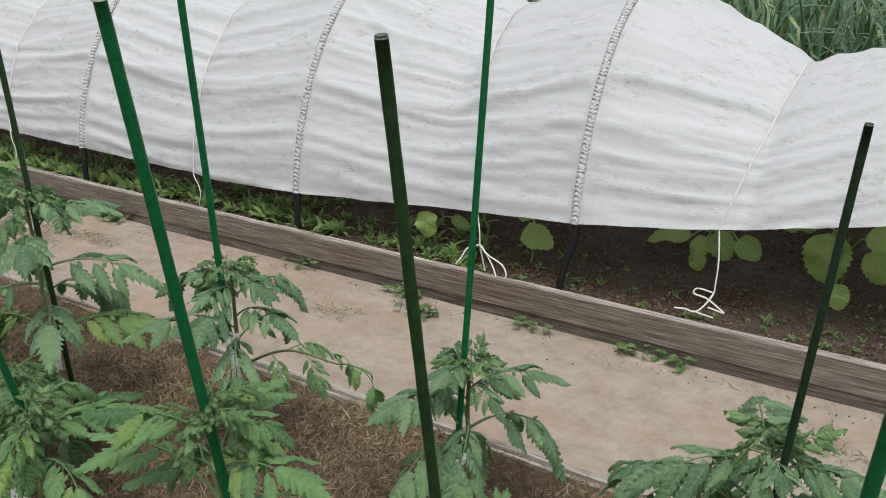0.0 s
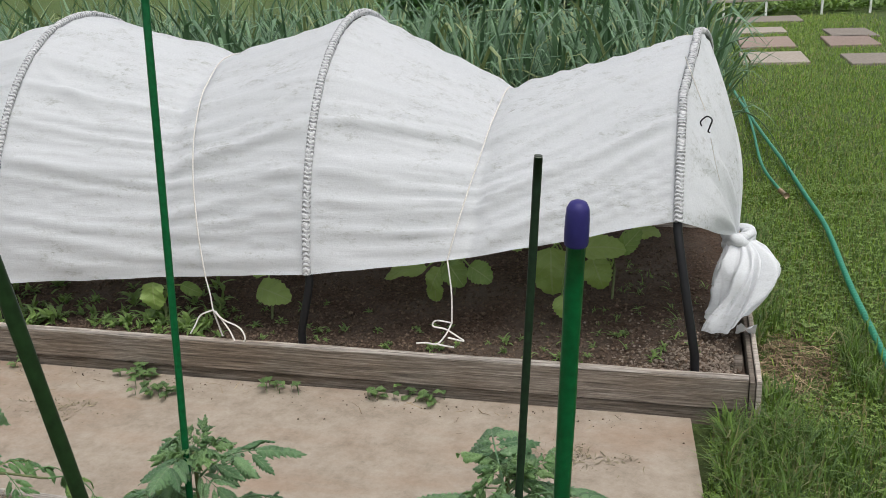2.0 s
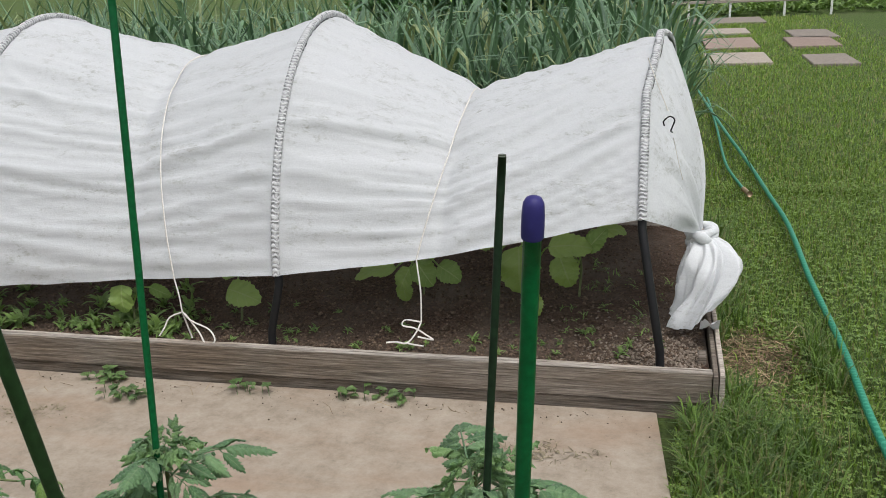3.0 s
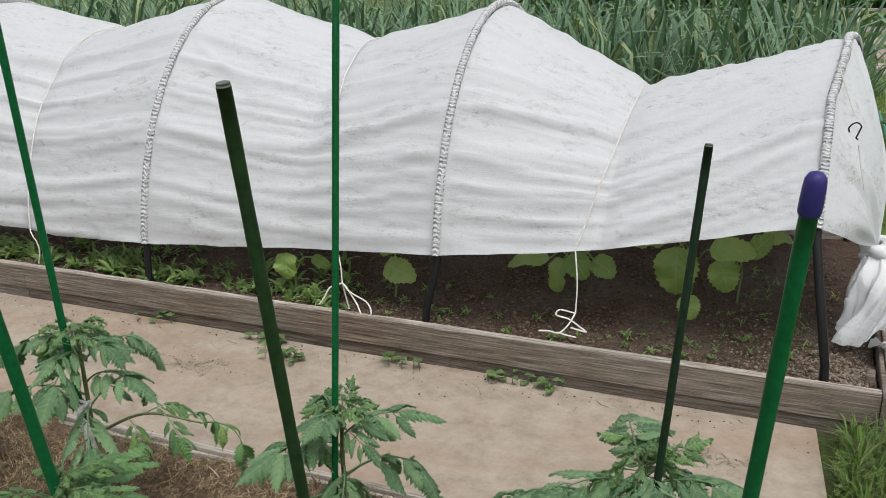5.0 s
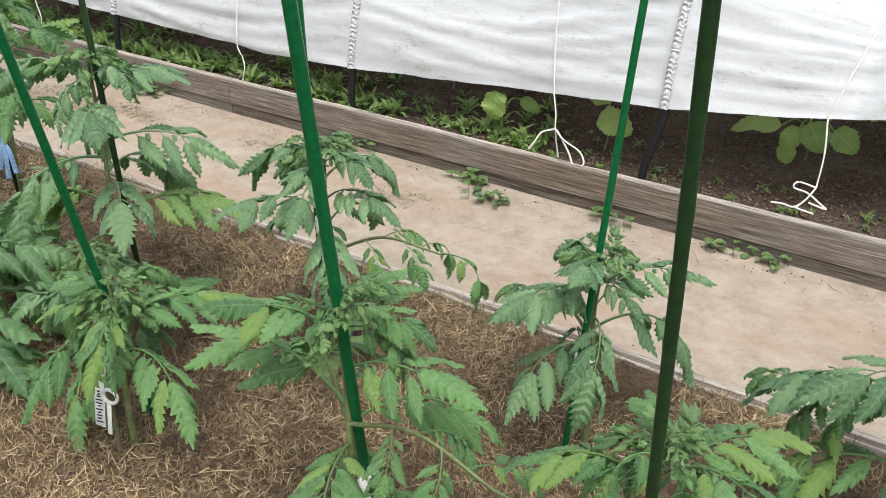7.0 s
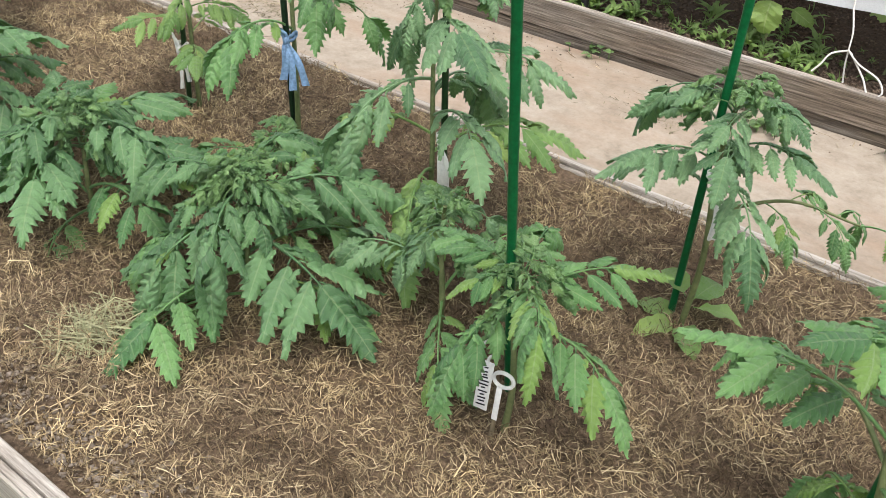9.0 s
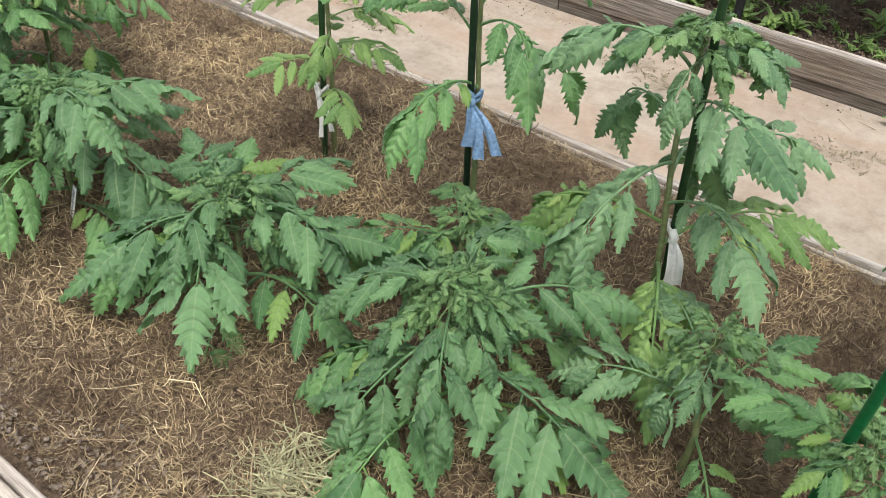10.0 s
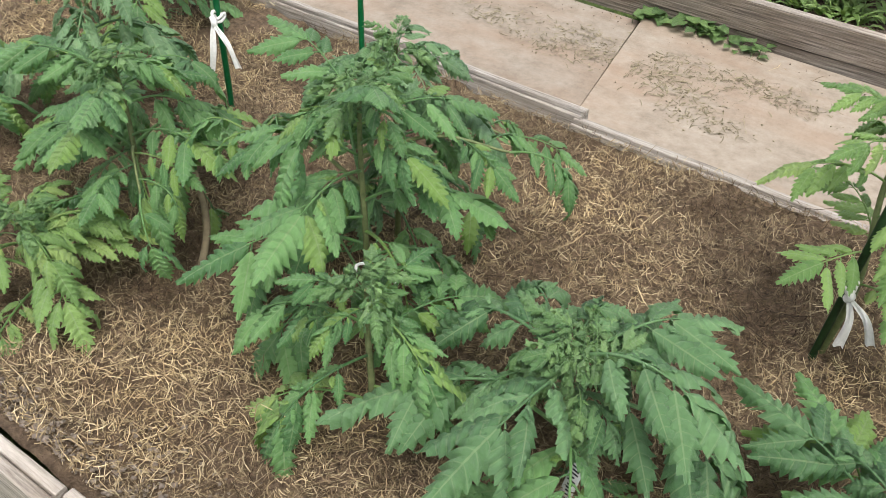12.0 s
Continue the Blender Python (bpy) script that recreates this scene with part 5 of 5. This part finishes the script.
def blades(count, where, seed, lo, hi, wlo, whi):
    r = random.Random(seed)
    s = Shape()
    for _ in range(count):
        x, y, k = where(r)
        z = ground_z(x, y) - 0.004
        a, e, h, w = r.uniform(0, 6.283), r.uniform(0.15, 0.9), r.uniform(lo, hi) * k, r.uniform(wlo, whi)
        d = Vector((math.cos(a), math.sin(a), 0)) * math.sin(e)
        sd = Vector((-math.sin(a), math.cos(a), 0)) * w
        p = Vector((x, y, z))
        m = p + d * h * 0.45 + Vector((0, 0, h * 0.62))
        q = p + d * h * 1.15 + Vector((0, 0, h * (1.0 - 0.35 * e)))
        s.add([p - sd, p + sd, m + sd * 0.8, m - sd * 0.8, q], [(0, 1, 2, 3), (3, 2, 4)], [(0, 0), (0, 1), (0.5, 1), (0.5, 0), (1, 0.5)])
    return s


def bare(x, y):
    return math.hypot((x - 0.19) / 0.17, (y - 0.55) / 0.28) < 1 + 0.3 * wob(x * 9, y * 9)


def near_lawn(r):
    while True:
        x, y = -0.16 + 2.1 * r.random() ** 1.3, r.uniform(-2.6, 3.4)
        if (x > 0.045 if y > -0.02 else x > -0.13 + 0.06 * wob(y * 5, 2)) and not (bare(x, y) and r.random() < 0.9):
            return x, y, 1.0


def on_slab(x, y):
    return any(a - 0.02 < x < a + w + 0.02 and b - 0.02 < y < b + d + 0.02 for a, b, w, d, _ in SLABS)


def far_lawn(r):
    while True:
        x, y = r.uniform(-0.15, 1.0) + 2.6 * r.random() ** 1.2, 3.2 + 15.6 * r.random() ** 1.7
        if (x > 0.05 if y < 6.8 else True) and not on_slab(x, y):
            return x, y, 1.0 + 0.04 * max(0.0, y - 6)


def tall_grass(r):
    if r.random() < 0.45:
        x, y = 0.04 + r.gauss(0, 0.15), -0.06 - abs(r.gauss(0, 0.28))
    else:
        x, y = 0.05 + abs(r.gauss(0, 0.07)), r.uniform(-0.3, 2.4)
    if y < 0:
        x = max(x, -0.07 + 0.04 * wob(y * 7, 3))
    if bare(x, y):
        x += 0.35
    return x, y, r.uniform(0.5, 1.0)


tagged(part("lawn_grass", blades(60000, near_lawn, 21, 0.018, 0.062, 0.0014, 0.0036), GRASS), "short green lawn grass beside the beds", "grass", kind="stuff")
tagged(part("far_grass", blades(46000, far_lawn, 22, 0.025, 0.070, 0.002, 0.005), GRASS), "green lawn stretching away behind the beds", "grass", kind="stuff")
tagged(part("tall_grass", blades(6500, tall_grass, 23, 0.07, 0.20, 0.002, 0.0042), TALL_GRASS), "long uncut grass tufts at the bed corner", "grass", kind="stuff")
tagged(part("near_grass", blades(5000, lambda r: (r.uniform(-6.5, -1.5), NEAR_Y - 0.06 - abs(r.gauss(0, 0.15)), 1.0), 24, 0.03, 0.10, 0.0015, 0.003), GRASS), "grass on the near side of the tomato bed", "grass", kind="stuff")
r = random.Random(25)
s = Shape()
for _ in range(26000):
    x, y, _k = near_lawn(r) if r.random() < 0.6 else far_lawn(r)
    z, q, a = ground_z(x, y) + r.uniform(0.015, 0.050), r.uniform(0.005, 0.012), r.uniform(0, 6.28)
    for k in range(3):
        b = a + k * 2.094
        c, d = Vector((math.cos(b), math.sin(b), 0.15)), Vector((-math.sin(b), math.cos(b), 0))
        o = Vector((x, y, z))
        s.add([o, o + (c * 0.7 + d * 0.55) * q, o + c * 1.25 * q, o + (c * 0.7 - d * 0.55) * q], [(0, 1, 2, 3)], [(0, 0.5), (0.5, 1), (1, 0.5), (0.5, 0)])
tagged(part("clover", s, CLOVER), "clover leaves spread through the lawn", "clover", kind="stuff")
tagged(part("dead_grass", strands(900, lambda r: (0.19 + r.gauss(0, 0.12), 0.55 + r.gauss(0, 0.2), ground_z(0.19, 0.55)), 0.05, 0.16, 0.001, 0.002, 26, 0.01, 0.15), HAY), "dead flattened grass beside the bed", "grass", kind="stuff")

# hoses
hz = thing("garden_hose", "green braided garden hose lying along the lawn", "hose")
part("hose", tube(smooth_line([(0.18, 8.0, 0.05), (0.208, 7.49, 0.05), (0.34, 5.4, 0.04), (0.451, 3.861, 0.04), (0.50, 3.0, 0.04), (0.538, 2.285, 0.04), (0.528, 1.353, 0.04), (0.535, 0.526, 0.045), (0.525, -0.127, 0.045), (0.55, -1.2, 0.045), (0.5, -2.6, 0.04)], 14), 0.0145, 10), HOSE, hz)
h2 = thing("garden_hose", "thin green hose end with a brass nozzle in the grass", "hose")
part("hose", tube(smooth_line([(0.29, 7.0, 0.04), (0.298, 6.527, 0.04), (0.299, 5.176, 0.035), (0.29, 3.861, 0.035), (0.36, 3.07, 0.035)], 12), 0.011, 8), HOSE, h2)
part("nozzle", tube([(0.355, 3.09, 0.04), (0.375, 3.0, 0.04), (0.385, 2.96, 0.04)], lambda t: 0.017 + 0.004 * math.sin(t * 20), 10), plain("brass", (0.42, 0.30, 0.20), 0.45, 0.6), h2)

# stepping slabs and the far raised bed
for x, y, w, d, pink in SLABS:
    st = thing("stepping_slab", "pinkish stepping slab in the lawn" if pink else "grey-tan stepping slab in the lawn", "paving slab", "stepping slabs")
    sk = 0.05 * wob(x * 3, y * 3)
    s = box(w, d, 0.05, 0.008, (x + w / 2, y + d / 2, -0.012))
    s.v = [(q[0] + sk * (q[1] - y) / d, q[1] + 0.06 * wob(q[0] * 2, 3) + sk * (q[0] - x), q[2]) for q in s.v]
    part("paver", s, PAVER_PINK if pink else PAVER_GREY, st, smooth=False)
fb = thing("far_bed", "far garden bed with a plank rail on white posts", "raised bed")
part("rail", box(3.7, 0.12, 0.06, 0.006, (1.85, 19.12, 0.33)), WOOD_TOP, fb, smooth=False)
for x in (0.4, 1.325, 2.51, 3.51):
    part("post", box(0.05, 0.05, 0.34, 0.006, (x, 19.10, 0.13)), WHITE_PLASTIC, fb, smooth=False)
r = random.Random(61)
s = Shape()
for _ in range(420):
    weed_tuft(s, r.uniform(-0.6, 6.5), r.uniform(19.2, 21.0), r.uniform(-0.02, 0.12), r.uniform(0.08, 0.24), r, 7, 0.5)
tagged(part("far_plants", s, WEED), "leafy plants growing in the far bed", "plants", kind="stuff")
s = Shape()
for _ in range(1500):
    x = r.uniform(-9, 8)
    weed_tuft(s, x, r.uniform(21.5, 24), r.uniform(0.0, 1.6) * (0.7 + 0.4 * wob(x * 0.6, 2)), r.uniform(0.25, 0.5), r, 6, 0.5)
tagged(part("hedge", s, TOMATO), "dark green shrubs at the end of the garden", "shrubs", kind="stuff")
